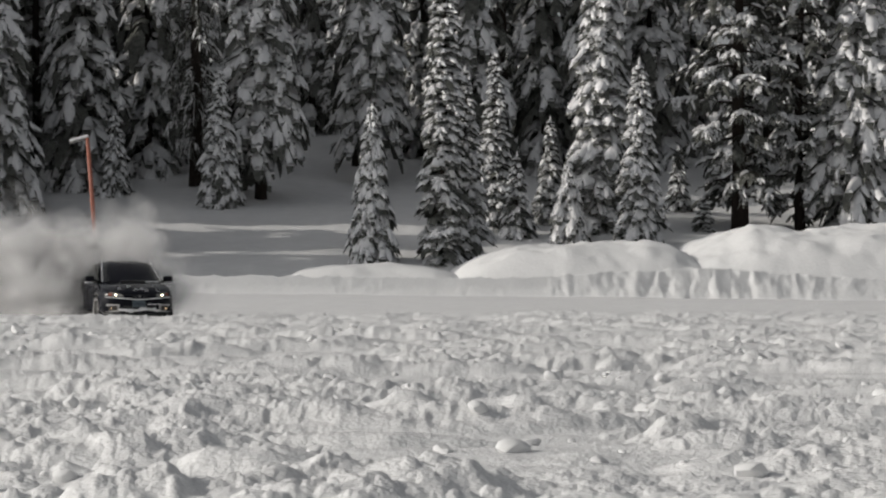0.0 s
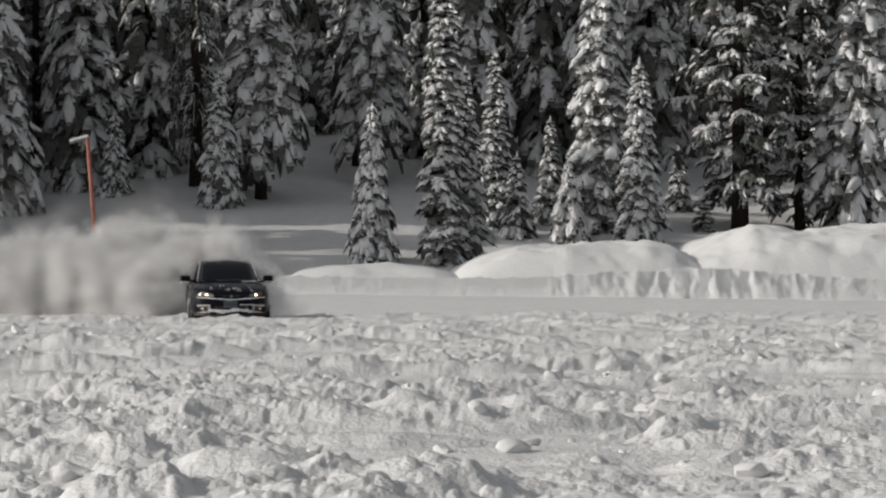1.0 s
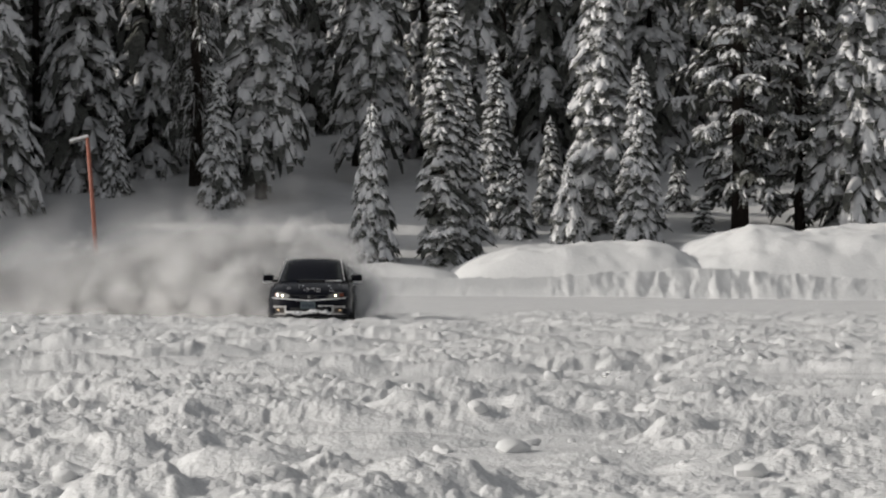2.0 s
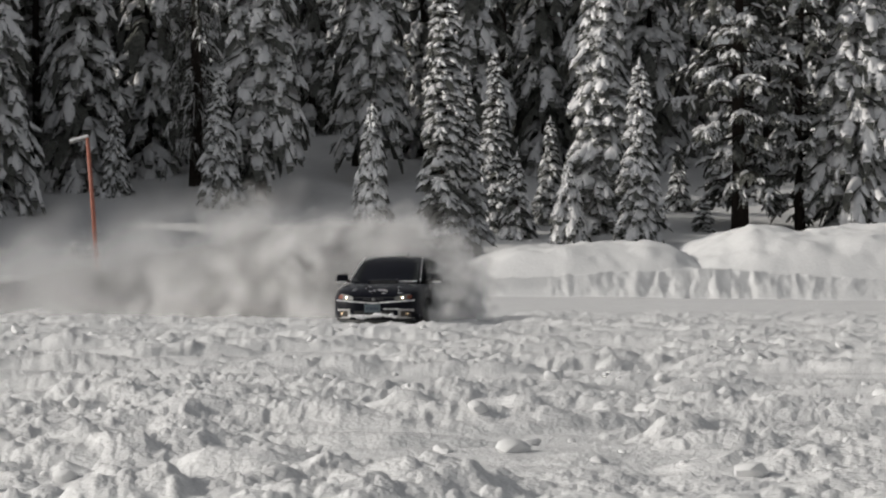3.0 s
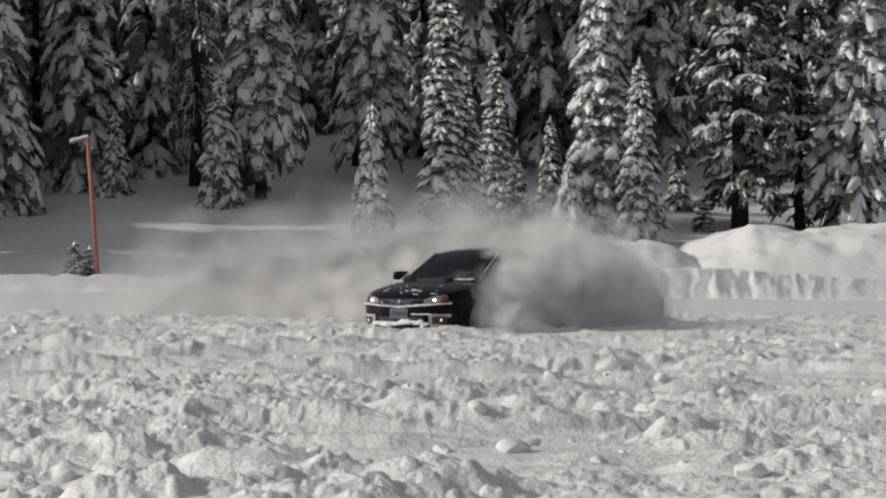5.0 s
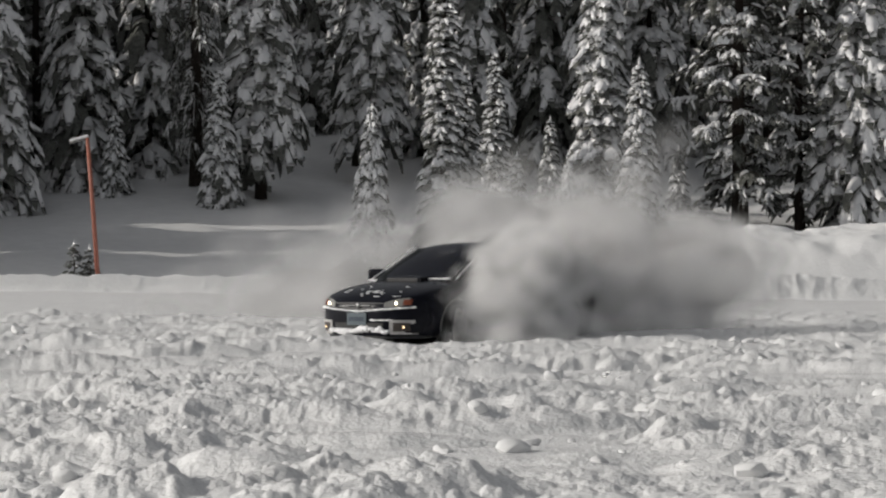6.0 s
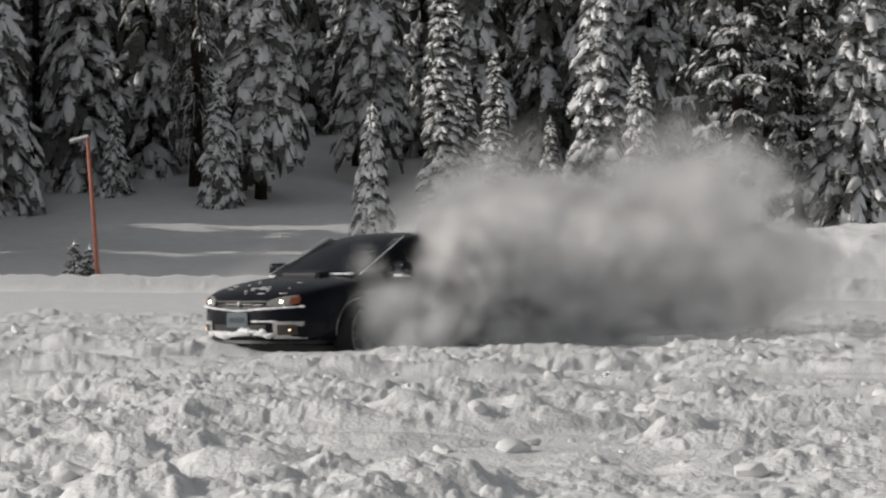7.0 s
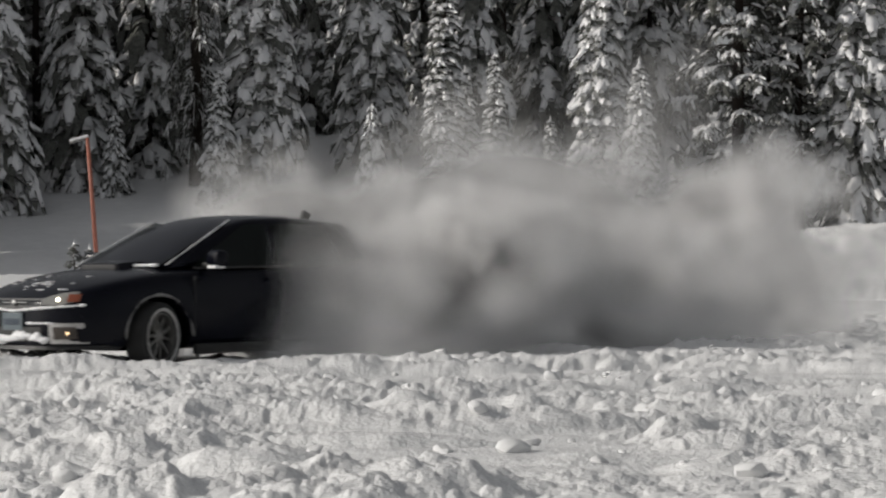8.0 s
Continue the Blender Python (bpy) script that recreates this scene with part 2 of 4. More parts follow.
def sheet(name, x, y, z, mat):
    n, m = x.shape
    co = np.stack([x, y, z], -1).reshape(-1, 3)
    i = np.arange(n - 1)[:, None] * m
    k = np.arange(m - 1)[None, :]
    q = np.stack([i + k, i + m + k, i + m + k + 1, i + k + 1], -1).reshape(-1, 4)
    return mesh_of(name, co.tolist(), q.tolist(), mat)


def build_bank():
    """The ploughed edge of the lot: a cut face with vertical scallops and a soft top."""
    xs = np.arange(-62, 62, 0.085)
    top = np.interp(xs, [-62, -14, 3, 6, 9, 12.5, 15.5, 19, 23, 62], [0.95, 0.86, 0.98, 1.18, 1.38, 1.58, 1.5, 1.22, 1.05, 1.0])
    top = top + (fbm(xs / 0.9, xs * 0, 4, 4) - 0.5) * 0.26
    v = np.concatenate([np.linspace(0, 1, 16), np.linspace(1.06, 2, 16)])
    X, V = np.meshgrid(xs, v, indexing="ij")
    T = top[:, None]
    base = base_height(xs, xs * 0 + BANK_Y)[:, None] - 0.25
    face = np.clip(V, 0, 1)
    back = np.clip(V - 1, 0, 1)
    cut = fbm(X / 0.7 + face * 0.5, face * 1.6, 14, 4)
    ridge = np.abs(((X + 2.2 * fbm(X / 1.3, face * 0.7, 15, 3)) / 0.85) % 1 - 0.5) * 2 * vnoise(X / 2.1, face * 0.5, 19)
    tall = np.clip((T - 0.95) / 0.5, 0.12, 1)
    Y = BANK_Y + face * 0.12 - (1 - face) ** 4 * 0.4 + (cut - 0.5) * 0.36 * tall + (ridge - 0.3) * 0.12 * tall * np.sin(face * 2.6) + back * 6.5
    Z = base + (T + 0.25) * (face ** 0.9) + 0.10 * np.sin(np.clip(back * 8, 0, 3.1416)) + (fbm(X / 0.3, V * 5, 16, 3) - 0.5) * 0.12
    behind = base_height(X, Y) + 0.08
    Z = np.where(V > 1, Z * (1 - back) + behind * back, Z)
    tagged(new("snow_bank", sheet("snow_bank", X, Y, Z, SNOW_SOFT)), "ploughed snow bank with a scalloped cut face", "snow bank", kind="structure")


build_bank()


def build_mound(x0, x1, y0, y1, crest, seed, label, skew=0.5):
    xs, ys = np.arange(x0, x1, 0.16), np.arange(y0, y1, 0.16)
    X, Y = np.meshgrid(xs, ys, indexing="ij")
    u, v = (X - x0) / (x1 - x0), (Y - y0) / (y1 - y0)
    fall = np.clip(1 - np.abs(2 * u - 1) ** 3.2, 0, 1) ** 0.7 * np.clip(1 - np.abs(2 * v - 1) ** 2.2, 0, 1) ** 0.8
    low = base_height(X, Y) + 0.35
    lump = 0.78 + 0.36 * fbm(X / 2.8, Y / 2.4, seed, 3) + 0.10 * fbm(X / 0.9, Y / 0.9, seed + 3, 3)
    Z = low - 0.6 + np.maximum(0, (crest - low + 0.6)) * fall * lump
    tagged(new("snow_mound", sheet("snow_mound", X, Y, Z, SNOW_SOFT)), label, "snow mound", group="ploughed snow mounds")


build_mound(-8.6, 1.6, 116.2, 124, 2.1, 31, "low rounded snow mound behind the ploughed bank")
build_mound(0.2, 15.0, 116.2, 127, 3.3, 41, "broad sunlit mound of ploughed snow")
build_mound(11.6, 29.5, 116.6, 130, 4.2, 57, "tall smooth mound of ploughed snow before the trees")


# ---------------------------------------------------------------- trees
def finger(rng, V, F, I, p, az, length, drop, width, thick, snowy):
    """A drooping twig: a fringe of needles below (material 0) and, where snowy, a rounded load on top (material 1)."""
    ca, sa = math.cos(az), math.sin(az)
    bend = (rng.random() - 0.5) * 0.5
    rings = 3

    def at(s, off, up):
        d = length * s
        side = off + bend * d * s
        return (p[0] + ca * d - sa * side, p[1] + sa * d + ca * side, p[2] - length * drop * (0.25 * s + 0.75 * s * s) + up)

    b = len(V)
    w = width * (0.95 + 0.3 * rng.random())
    hang = 0.05 + 0.4 * width
    V.extend((at(0, 0, 0.0), at(0.55, -1.1 * w, -hang), at(1.0 + 0.2 * rng.random(), -0.5 * w, -hang * (0.7 + rng.random())), at(1.05 + 0.25 * rng.random(), 0.35 * w, -hang * (0.7 + rng.random())), at(0.55, 1.1 * w, -hang), at(0.6, 0, -0.01)))
    F.extend(((b, b + 1, b + 5), (b + 1, b + 2, b + 5), (b + 2, b + 3, b + 5), (b + 3, b + 4, b + 5), (b + 4, b, b + 5)))
    I.extend((0,) * 5)
    if not snowy:
        return
    b = len(V)
    for i in range(rings + 1):
        s = 0.03 + 0.97 * i / rings
        e = (0.6, 1.0, 1.05, 0.7)[i] * (0.8 + 0.4 * rng.random())
        t = thick * (0.6, 1.0, 1.0, 0.65)[i] * (0.8 + 0.4 * rng.random())
        for off, up in ((-1.0, -0.6), (-0.7, 0.45), (0.05, 1.0), (0.75, 0.45), (1.0, -0.6)):
            V.append(at(s, off * width * e, up * t + 0.015))
    for i in range(rings):
        for q in range(4):
            c = b + i * 5 + q
            F.append((c, c + 5, c + 6, c + 1))
            I.append(1)
    F.append(tuple(b + rings * 5 + q for q in range(5)))
    I.append(1)


def bough(rng, V, F, I, origin, az, length, rise, droop, width, snow, heavy, twigs=9):
    """One bough: twigs spread like a drooping hand along a sagging spine."""
    ca, sa = math.cos(az), math.sin(az)
    n = 2 if length < 0.6 else (4 if length < 1.1 else min(twigs, 4 + int(length * 2.3)))
    laden = rng.random() < snow
    for k in range(n + 1):
        s = (0.18 + 0.66 * (k + 0.5 * rng.random()) / max(1, n)) if k < n else 0.74
        r = length * s * (1 - 0.2 * droop * s)
        z = length * (rise * s - droop * s * s)
        side = 0.0 if k == n else (1 if k % 2 else -1) * (0.35 + 0.75 * rng.random())
        ln = length * (0.30 if k == n else 0.34 * (1.15 - 0.5 * s)) * (0.6 + 0.8 * rng.random()) + 0.12
        ln = min(ln, 0.50 + 0.32 * rng.random())
        slope = max(0.1, 2 * droop * s - rise) * (0.75 + 0.5 * rng.random()) + 0.15
        p = (origin[0] + ca * r, origin[1] + sa * r, origin[2] + z + (rng.random() - 0.5) * 0.06)
        finger(rng, V, F, I, p, az + side, ln, min(2.0, slope), width * (0.24 + 0.28 * rng.random()), heavy * (0.45 + 0.7 * rng.random()), laden and rng.random() < 0.9)
    if laden and length > 0.8:
        finger(rng, V, F, I, (origin[0] + ca * 0.1 * length, origin[1] + sa * 0.1 * length, origin[2]), az, length * 0.62, max(0.0, droop * 0.6 - rise), width * 0.55, heavy * 0.9, True)


def conifer(seed, height, radius, gap=0.42, per=7, low=0.03, droop=0.55, rise=0.12, snow=0.9, heavy=0.16, shape=0.9, trunk=0.0, uneven=0.2, tip=0.05, wide=1.0, twigs=9, sparse=0.1):
    """A snow-laden conifer as an Empty with trunk and crown. shape: how the crown narrows; low: where it starts."""
    rng = random.Random(seed)
    root = new("conifer_tree")
    tr = trunk or 0.018 * height + 0.03
    pts = [(0, 0, -0.6)] + [(0.05 * math.sin(i * 1.3 + seed), 0.05 * math.cos(i * 1.7 + seed), height * i / 8) for i in range(1, 8)] + [(0, 0, height)]
    rad = [tr * 1.25] + [tr * (1 - 0.93 * i / 8) for i in range(1, 8)] + [0.02]
    v, f = tube(pts, rad, 9)
    part("trunk", mesh_of("trunk", v, f, BARK), None, root)
    V, F, I = [], [], []
    z = height * low + 0.15
    while z < height * 0.985:
        u = (z / height - low) / (1 - low)
        reach = radius * max(tip, (1 - u) ** shape) * min(1, 0.72 + u * 3)
        n = max(3, round(per * (0.45 + 0.55 * min(1, reach / radius + 0.25))))
        a0 = rng.random() * 6.28
        for k in range(n):
            if rng.random() < sparse:
                continue
            ln = reach * (1 - uneven + 2 * uneven * rng.random()) + 0.12
            az = a0 + 6.283 * (k + 0.5 * rng.random()) / n
            zz = z + (rng.random() - 0.5) * gap * 0.6
            bough(rng, V, F, I, (0, 0, zz), az, ln, rise * (0.5 + rng.random()) + 0.25 * u, droop * (0.7 + 0.6 * rng.random()), wide * min(0.62, 0.13 + 0.22 * ln), snow, heavy * min(1, 0.4 + 0.5 * ln), twigs)
        z += gap * (0.55 + 0.45 * min(1, reach / radius + 0.3)) * (0.8 + 0.4 * rng.random())
    top = len(V)
    for q in range(6):
        a = q * 1.0472
        V.append((0.10 * math.cos(a), 0.10 * math.sin(a), height * 0.97))
    V.append((0, 0, height + 0.25))
    for q in range(6):
        F.append((top + q, top + (q + 1) % 6, top + 6))
        I.append(1)
    me = mesh_of("crown", V, F, [NEEDLES, SNOW_TREE], True, I)
    part("crown", me, None, root)
    return root


def pine(seed, height, radius, trunk, low=0.13, limbs=34, snow=0.6, heavy=0.16):
    """A dark open pine: a bare trunk, bent limbs and clumps of small boughs along them."""
    rng = random.Random(seed)
    root = new("conifer_tree")
    pts = [(0, 0, -0.6)] + [(0.12 * math.sin(i * 0.9 + seed), 0.1 * math.cos(i * 1.1 + seed), height * i / 8) for i in range(1, 9)]
    v, f = tube(pts, [trunk * 1.2] + [trunk * (1 - 0.85 * i / 8) for i in range(1, 9)], 10)
    part("trunk", mesh_of("trunk", v, f, BARK), None, root)
    V, F, I, LV, LF = [], [], [], [], []
    for k in range(limbs):
        u = (k + rng.random()) / limbs
        z = height * (low + (0.97 - low) * u)
        az = k * 2.4 + rng.random() * 1.2
        ln = radius * (0.45 + 0.65 * rng.random()) * (1 - 0.55 * u ** 2) * min(1, 0.6 + 2 * u)
        sag = 0.10 + 0.35 * rng.random()
        path = []
        for s in (0, 0.25, 0.5, 0.75, 1.0):
            path.append(Vector((math.cos(az + 0.25 * s) * ln * s, math.sin(az + 0.25 * s) * ln * s, z + ln * (0.18 * s - sag * s * s) + 0.12 * math.sin(9 * s + k))))
        tv, tf = tube(path, [0.085, 0.07, 0.055, 0.04, 0.02], 5)
        o = len(LV)
        LV.extend(tv)
        LF.extend(tuple(o + i for i in q) for q in tf)
        n = max(4, int(ln * 4.2))
        for j in range(n):
            s = 0.22 + 0.78 * (j + rng.random()) / n
            q = min(3, int(s * 4))
            p = path[q].lerp(path[q + 1], s * 4 - q)
            side = rng.choice((-1, 1)) * (0.3 + 1.0 * rng.random())
            bl = (0.5 + 0.75 * rng.random()) * (1.15 - 0.4 * s)
            bough(rng, V, F, I, (p.x, p.y, p.z + 0.03), az + side, bl, 0.15 * rng.random(), 0.25 + 0.55 * rng.random(), 0.16 + 0.16 * rng.random(), snow, heavy)
    tagged(part("limb_work", mesh_of("limb_work", LV, LF, BARK), None, root, "dark bent limbs"), kind="stuff")
    part("crown", mesh_of("crown", V, F, [NEEDLES, SNOW_TREE], True, I), None, root)
    return root


def bare_fir(seed, height, trunk):
    """An old fir with a dark trunk and long bare branches that hang down, rimed with snow."""
    rng = random.Random(seed)
    root = new("conifer_tree")
    v, f = tube([(0.08 * math.sin(i), 0.06 * math.cos(i), height * i / 8 - 0.6) for i in range(9)], [trunk * (1.15 - 0.9 * i / 8) for i in range(9)], 10)
    part("trunk", mesh_of("trunk", v, f, BARK), None, root)
    V, F, I, LV, LF, SV, SF = [], [], [], [], [], [], []
    for k in range(150):
        z = height * (0.12 + 0.86 * rng.random())
        az, ln = rng.random() * 6.283, 0.7 + 1.5 * rng.random()
        fall = 0.5 + 1.3 * rng.random()
        path = []
        for s in (0, 0.3, 0.55, 0.8, 1.0):
            out = ln * math.sin(1.45 * s)
            path.append(Vector((math.cos(az) * out, math.sin(az) * out, z + 0.25 * ln * s - fall * ln * s ** 2.5)))
        rimed = k % 3 != 0
        tv, tf = tube(path, [0.05, 0.045, 0.04, 0.03, 0.012], 5)
        bv, bf = (SV, SF) if rimed else (LV, LF)
        o = len(bv)
        bv.extend(tv)
        bf.extend(tuple(o + i for i in q) for q in tf)
        for j in range(3):
            p = path[1 + j]
            bough(rng, V, F, I, tuple(p), az + rng.random() * 3 - 1.5, 0.35 + 0.5 * rng.random(), 0.0, 1.0, 0.12, 0.3, 0.07)
    tagged(part("limb_work", mesh_of("limb_work", LV, LF, BARK), None, root, "dark hanging branches"), kind="stuff")
    tagged(part("rimed_limb_work", mesh_of("rimed_limb_work", SV, SF, SNOW_TREE), None, root, "bare hanging branches white with rime"), kind="stuff")
    part("crown", mesh_of("crown", V, F, [NEEDLES, SNOW_TREE], True, I), None, root)
    return root


def plant(root, x, y, turn, label, sink=0.25):
    root.matrix_basis = pose(x, y, ground_at(x, y) - sink, 0, 0, turn)
    return tagged(root, label, "conifer", "snowy conifers")


def again(root, x, y, turn, label=""):
    c = copy_thing(root, pose(x, y, ground_at(x, y) - 0.25, 0, 0, turn))
    if label:
        c["label"] = label
    return c


# standing clear before the wood, each with its own build
plant(conifer(1, 9.0, 1.55, 0.42, 8, 0.02, 0.95, 0.05, 1.0, 0.26, 0.85, wide=1.25), -3.95, 127, 10, "small fir smothered in thick snow")
plant(conifer(2, 8.8, 1.5, 0.38, 8, 0.02, 0.75, 0.1, 0.95, 0.22, 0.8, wide=1.1), -14.1, 144, 40, "young fir with snow-capped drooping boughs")
plant(conifer(3, 24, 2.9, 0.66, 9, 0.15, 0.95, 0.15, 1.0, 0.32, 0.45, 0.36, 0.4, wide=1.2, twigs=14, sparse=0.24), -11.75, 147, 70, "tall fir with heavy slabs of snow above a bare trunk foot")
plant(conifer(4, 25, 2.8, 0.70, 9, 0.17, 0.95, 0.15, 1.0, 0.32, 0.55, 0.3, 0.45, wide=1.2, twigs=14, sparse=0.24), -4.9, 156, 20, "tall fir bowed under heavy snow")
plant(conifer(5, 18.5, 1.35, 0.38, 7, 0.02, 0.5, 0.1, 0.95, 0.15, 0.55), 0.05, 127, 0, "slender tall fir with small snow-capped boughs")
plant(conifer(6, 11.0, 1.35, 0.38, 7, 0.02, 0.55, 0.1, 0.95, 0.16, 0.7), 1.25, 129, 30, "slender fir with dense snowy boughs")
plant(conifer(7, 11.0, 1.15, 0.38, 7, 0.03, 0.5, 0.1, 0.95, 0.17, 0.65), 3.15, 138, 60, "slender fir with dense snowy boughs")
plant(conifer(8, 5.2, 1.1, 0.38, 7, 0.02, 0.6, 0.1, 0.9, 0.16, 0.9), 4.4, 135, 80, "small fir with snowy boughs")
plant(conifer(9, 6.6, 1.1, 0.38, 7, 0.02, 0.6, 0.1, 1.0, 0.2, 0.9), 6.6, 140, 15, "small pointed fir with snowy boughs")
plant(conifer(10, 4.8, 1.6, 0.34, 9, 0.02, 1.0, 0.05, 1.0, 0.30, 0.95, wide=1.3), 7.3, 133, 55, "small broad fir smothered in thick snow")
plant(conifer(11, 19.5, 2.2, 0.46, 9, 0.02, 0.7, 0.12, 1.0, 0.26, 0.6, 0, 0.3, wide=1.15), 9.5, 137, 5, "tall sunlit fir thick with snowy boughs")
plant(conifer(12, 11.0, 1.45, 0.40, 8, 0.02, 0.6, 0.1, 1.0, 0.2, 0.7, wide=1.1), 11.3, 131, 50, "slender sunlit fir thick with snow")
plant(conifer(13, 4.2, 0.8, 0.36, 7, 0.02, 0.6, 0.1, 1.0, 0.18, 0.9), 14.9, 144, 20, "small fir with snowy boughs")
plant(conifer(14, 2.2, 0.75, 0.30, 6, 0.02, 0.4, 0.2, 0.7, 0.10, 0.9), 15.8, 138, 20, "sapling fir dusted with snow")
plant(pine(15, 27, 5.0, 0.52, 0.07, 90, 0.5, 0.13), 18.0, 138, 0, "large dark pine with thick trunk and spreading snowy limbs")
plant(pine(16, 25, 3.8, 0.32, 0.05, 70, 0.6, 0.15), 21.8, 139, 40, "dark pine with snow-laden limbs")
plant(conifer(17, 23, 3.4, 0.66, 9, 0.02, 1.0, 0.15, 1.0, 0.30, 0.42, 0.3, 0.5, wide=1.15, twigs=14, sparse=0.24), 25.4, 138, 40, "fir with long sunlit boughs bowed by snow")
plant(conifer(18, 23, 3.8, 0.70, 8, 0.02, 1.0, 0.15, 1.0, 0.30, 0.5, 0.3, 0.45, wide=1.15, twigs=14, sparse=0.24), -28.5, 143, 40, "fir with long boughs bowed by snow")
plant(conifer(19, 5.6, 1.2, 0.36, 7, 0.02, 0.7, 0.1, 1.0, 0.2, 0.8), -21.3, 148, 40, "small fir with snowy boughs")
plant(bare_fir(20, 24, 0.42), -16.4, 151, 40, "old dark fir with bare hanging rime-white branches")

# the wood behind: four builds, repeated
rng = random.Random(5)
WOOD = "tall fir of the dense wood, boughs loaded with snow"
wood = [
    plant(conifer(30, 25, 3.2, 1.25, 7, 0.05, 0.95, 0.1, 0.75, 0.36, 0.5, 0.3, 0.4, wide=1.2, twigs=12, sparse=0.2), -24.0, 152, 0, WOOD),
    plant(conifer(31, 23, 2.9, 1.2, 7, 0.05, 1.05, 0.1, 0.65, 0.34, 0.55, 0.3, 0.4, wide=1.2, twigs=12, sparse=0.2), -20.5, 158, 0, WOOD),
    plant(pine(32, 27, 3.4, 0.36, 0.08, 40, 0.7, 0.2), 4.4, 166, 0, "tall dark fir of the dense wood, thinly snowed"),
    plant(conifer(33, 12, 2.1, 0.62, 7, 0.02, 0.9, 0.1, 0.9, 0.28, 0.75, 0, 0.35, wide=1.2), -18.5, 165, 0, "young fir of the dense wood under snow"),
]
spots = []
for d, step in ((160, 4.8), (171, 4.8), (185, 5.4), (203, 6.2)):
    half = d * 0.2 + 3
    x = -half + rng.random() * step
    while x < half:
        gap = (-0.075 < x / d < -0.046 and d < 182) or (-0.023 < x / d < -0.010 and d < 182)
        if not gap:
            spots.append((x, d + (rng.random() - 0.5) * 7))
        x += step * (0.7 + 0.6 * rng.random())
for x, y in spots:
    k = rng.choice((0, 0, 1, 1, 2, 2, 3) if y < 180 else (0, 1, 0, 1, 2))
    again(wood[k], x, y, rng.random() * 360)
for x, y in ((-31.8, 172), (-27.6, 179), (-10.6, 192), (-33.5, 186)):
    again(wood[0], x, y, 35 * x)
# the wood goes on beyond the picture and shades the slope
edge = plant(conifer(40, 30, 3.9, 3.0, 7, 0.03, 0.9, 0.1, 0.8, 0.3, 0.42, 0.3, 0.25, wide=4.5, twigs=2), -38, 130, 0, "tall snowy fir at the edge of the lot")
for i in range(54):
    tree = again(edge, -38.5 - (i % 6) * 5.6 - rng.random() * 3, 119 + (i // 6) * 7.6 + rng.random() * 6, rng.random() * 360)
    if i // 6 == 1:
        # younger trees, over which the sun reaches the slope
        tree.matrix_basis = tree.matrix_basis @ Matrix.Diagonal((*[0.42 + 0.42 * rng.random()] * 3, 1))
for i in range(5):
    again(edge, 37 + i * 6 + rng.random() * 3, 140 + rng.random() * 30, rng.random() * 360)


# ---------------------------------------------------------------- marker pole
def build_pole():
    root = new("marker_pole")
    v, f = tube([(0.0, 0, -0.8), (-0.32, 0, 3.6), (-0.62, 0, 7.25)], [0.125, 0.115, 0.10], 12)
    part("shaft", mesh_of("shaft", v, f, POLE_PAINT), None, root)
    part("sign_plate", box((0.95, 0.05, 0.16), (-1.08, 0, 7.12), 0.02, (0, -14, 0)), LENS, root, "pale plate on the pole's arm")
    part("snow_cap", box((1.0, 0.2, 0.14), (-1.05, 0, 7.24), 0.06, (0, -14, 0), 3), SNOW_TREE, root, "snow lying on the arm")
    root.matrix_basis = pose(-17.75, 117.6, 1.35)
    tagged(root, "tall leaning orange marker pole with a snowy arm", "marker pole")


build_pole()
plant(conifer(60, 2.0, 0.5, 0.3, 5, 0.02, 0.3, 0.3, 0.3, 0.06, 0.8), -19.2, 118.6, 0, "bare sapling poking from the snow bank", 0.1)
plant(conifer(61, 1.8, 0.4, 0.3, 5, 0.02, 0.3, 0.3, 0.3, 0.06, 0.8), -18.4, 118.6, 50, "bare sapling poking from the snow bank", 0.1)


# ---------------------------------------------------------------- loose clods on the lot
def clod_mesh(seed):
    rng = random.Random(seed)
    bm = bmesh.new()
    bmesh.ops.create_icosphere(bm, subdivisions=2, radius=1)
    planes = [Vector((rng.gauss(0, 1), rng.gauss(0, 1), rng.gauss(0, 0.7))).normalized() for i in range(9)]
    for v in bm.verts:
        reach = min([0.78 / max(0.05, v.co.dot(p)) for p in planes if v.co.dot(p) > 0.3] + [1.25])
        v.co *= reach * (0.94 + 0.12 * rng.random())
        v.co.z *= 0.72
    me = bpy.data.meshes.new("snow_clod")
    bm.to_mesh(me)
    bm.free()
    me.materials.append(SNOW_CLOD)
    me.polygons.foreach_set("use_smooth", [True] * len(me.polygons))
    me.set_sharp_from_angle(angle=radians(38))
    return me


def scatter_clods():
    rng = random.Random(77)
    shapes = [clod_mesh(i) for i in range(7)]
    spots = []
    for k in range(190):
        y = 7.6 + 26 * rng.random() ** 1.6
        x = (rng.random() - 0.5) * 0.40 * y
        spots.append((x, y, (0.016 + 0.045 * rng.random() ** 3) * (0.75 + y / 40)))
    zs = ground_height(np.array([s[0] for s in spots]), np.array([s[1] for s in spots]))
    for (x, y, r), z in zip(spots, zs):
        ob = new("snow_clod", rng.choice(shapes))
        ob.matrix_basis = pose(x, y, float(z) + 0.1 * r, rng.random() * 30, rng.random() * 30, rng.random() * 360) @ Matrix.Diagonal((r * (0.8 + 0.7 * rng.random()), r, r * (0.7 + 0.4 * rng.random()), 1))
        tagged(ob, "small broken clod of snow on the churned lot", "snow clod", "snow clods")


scatter_clods()



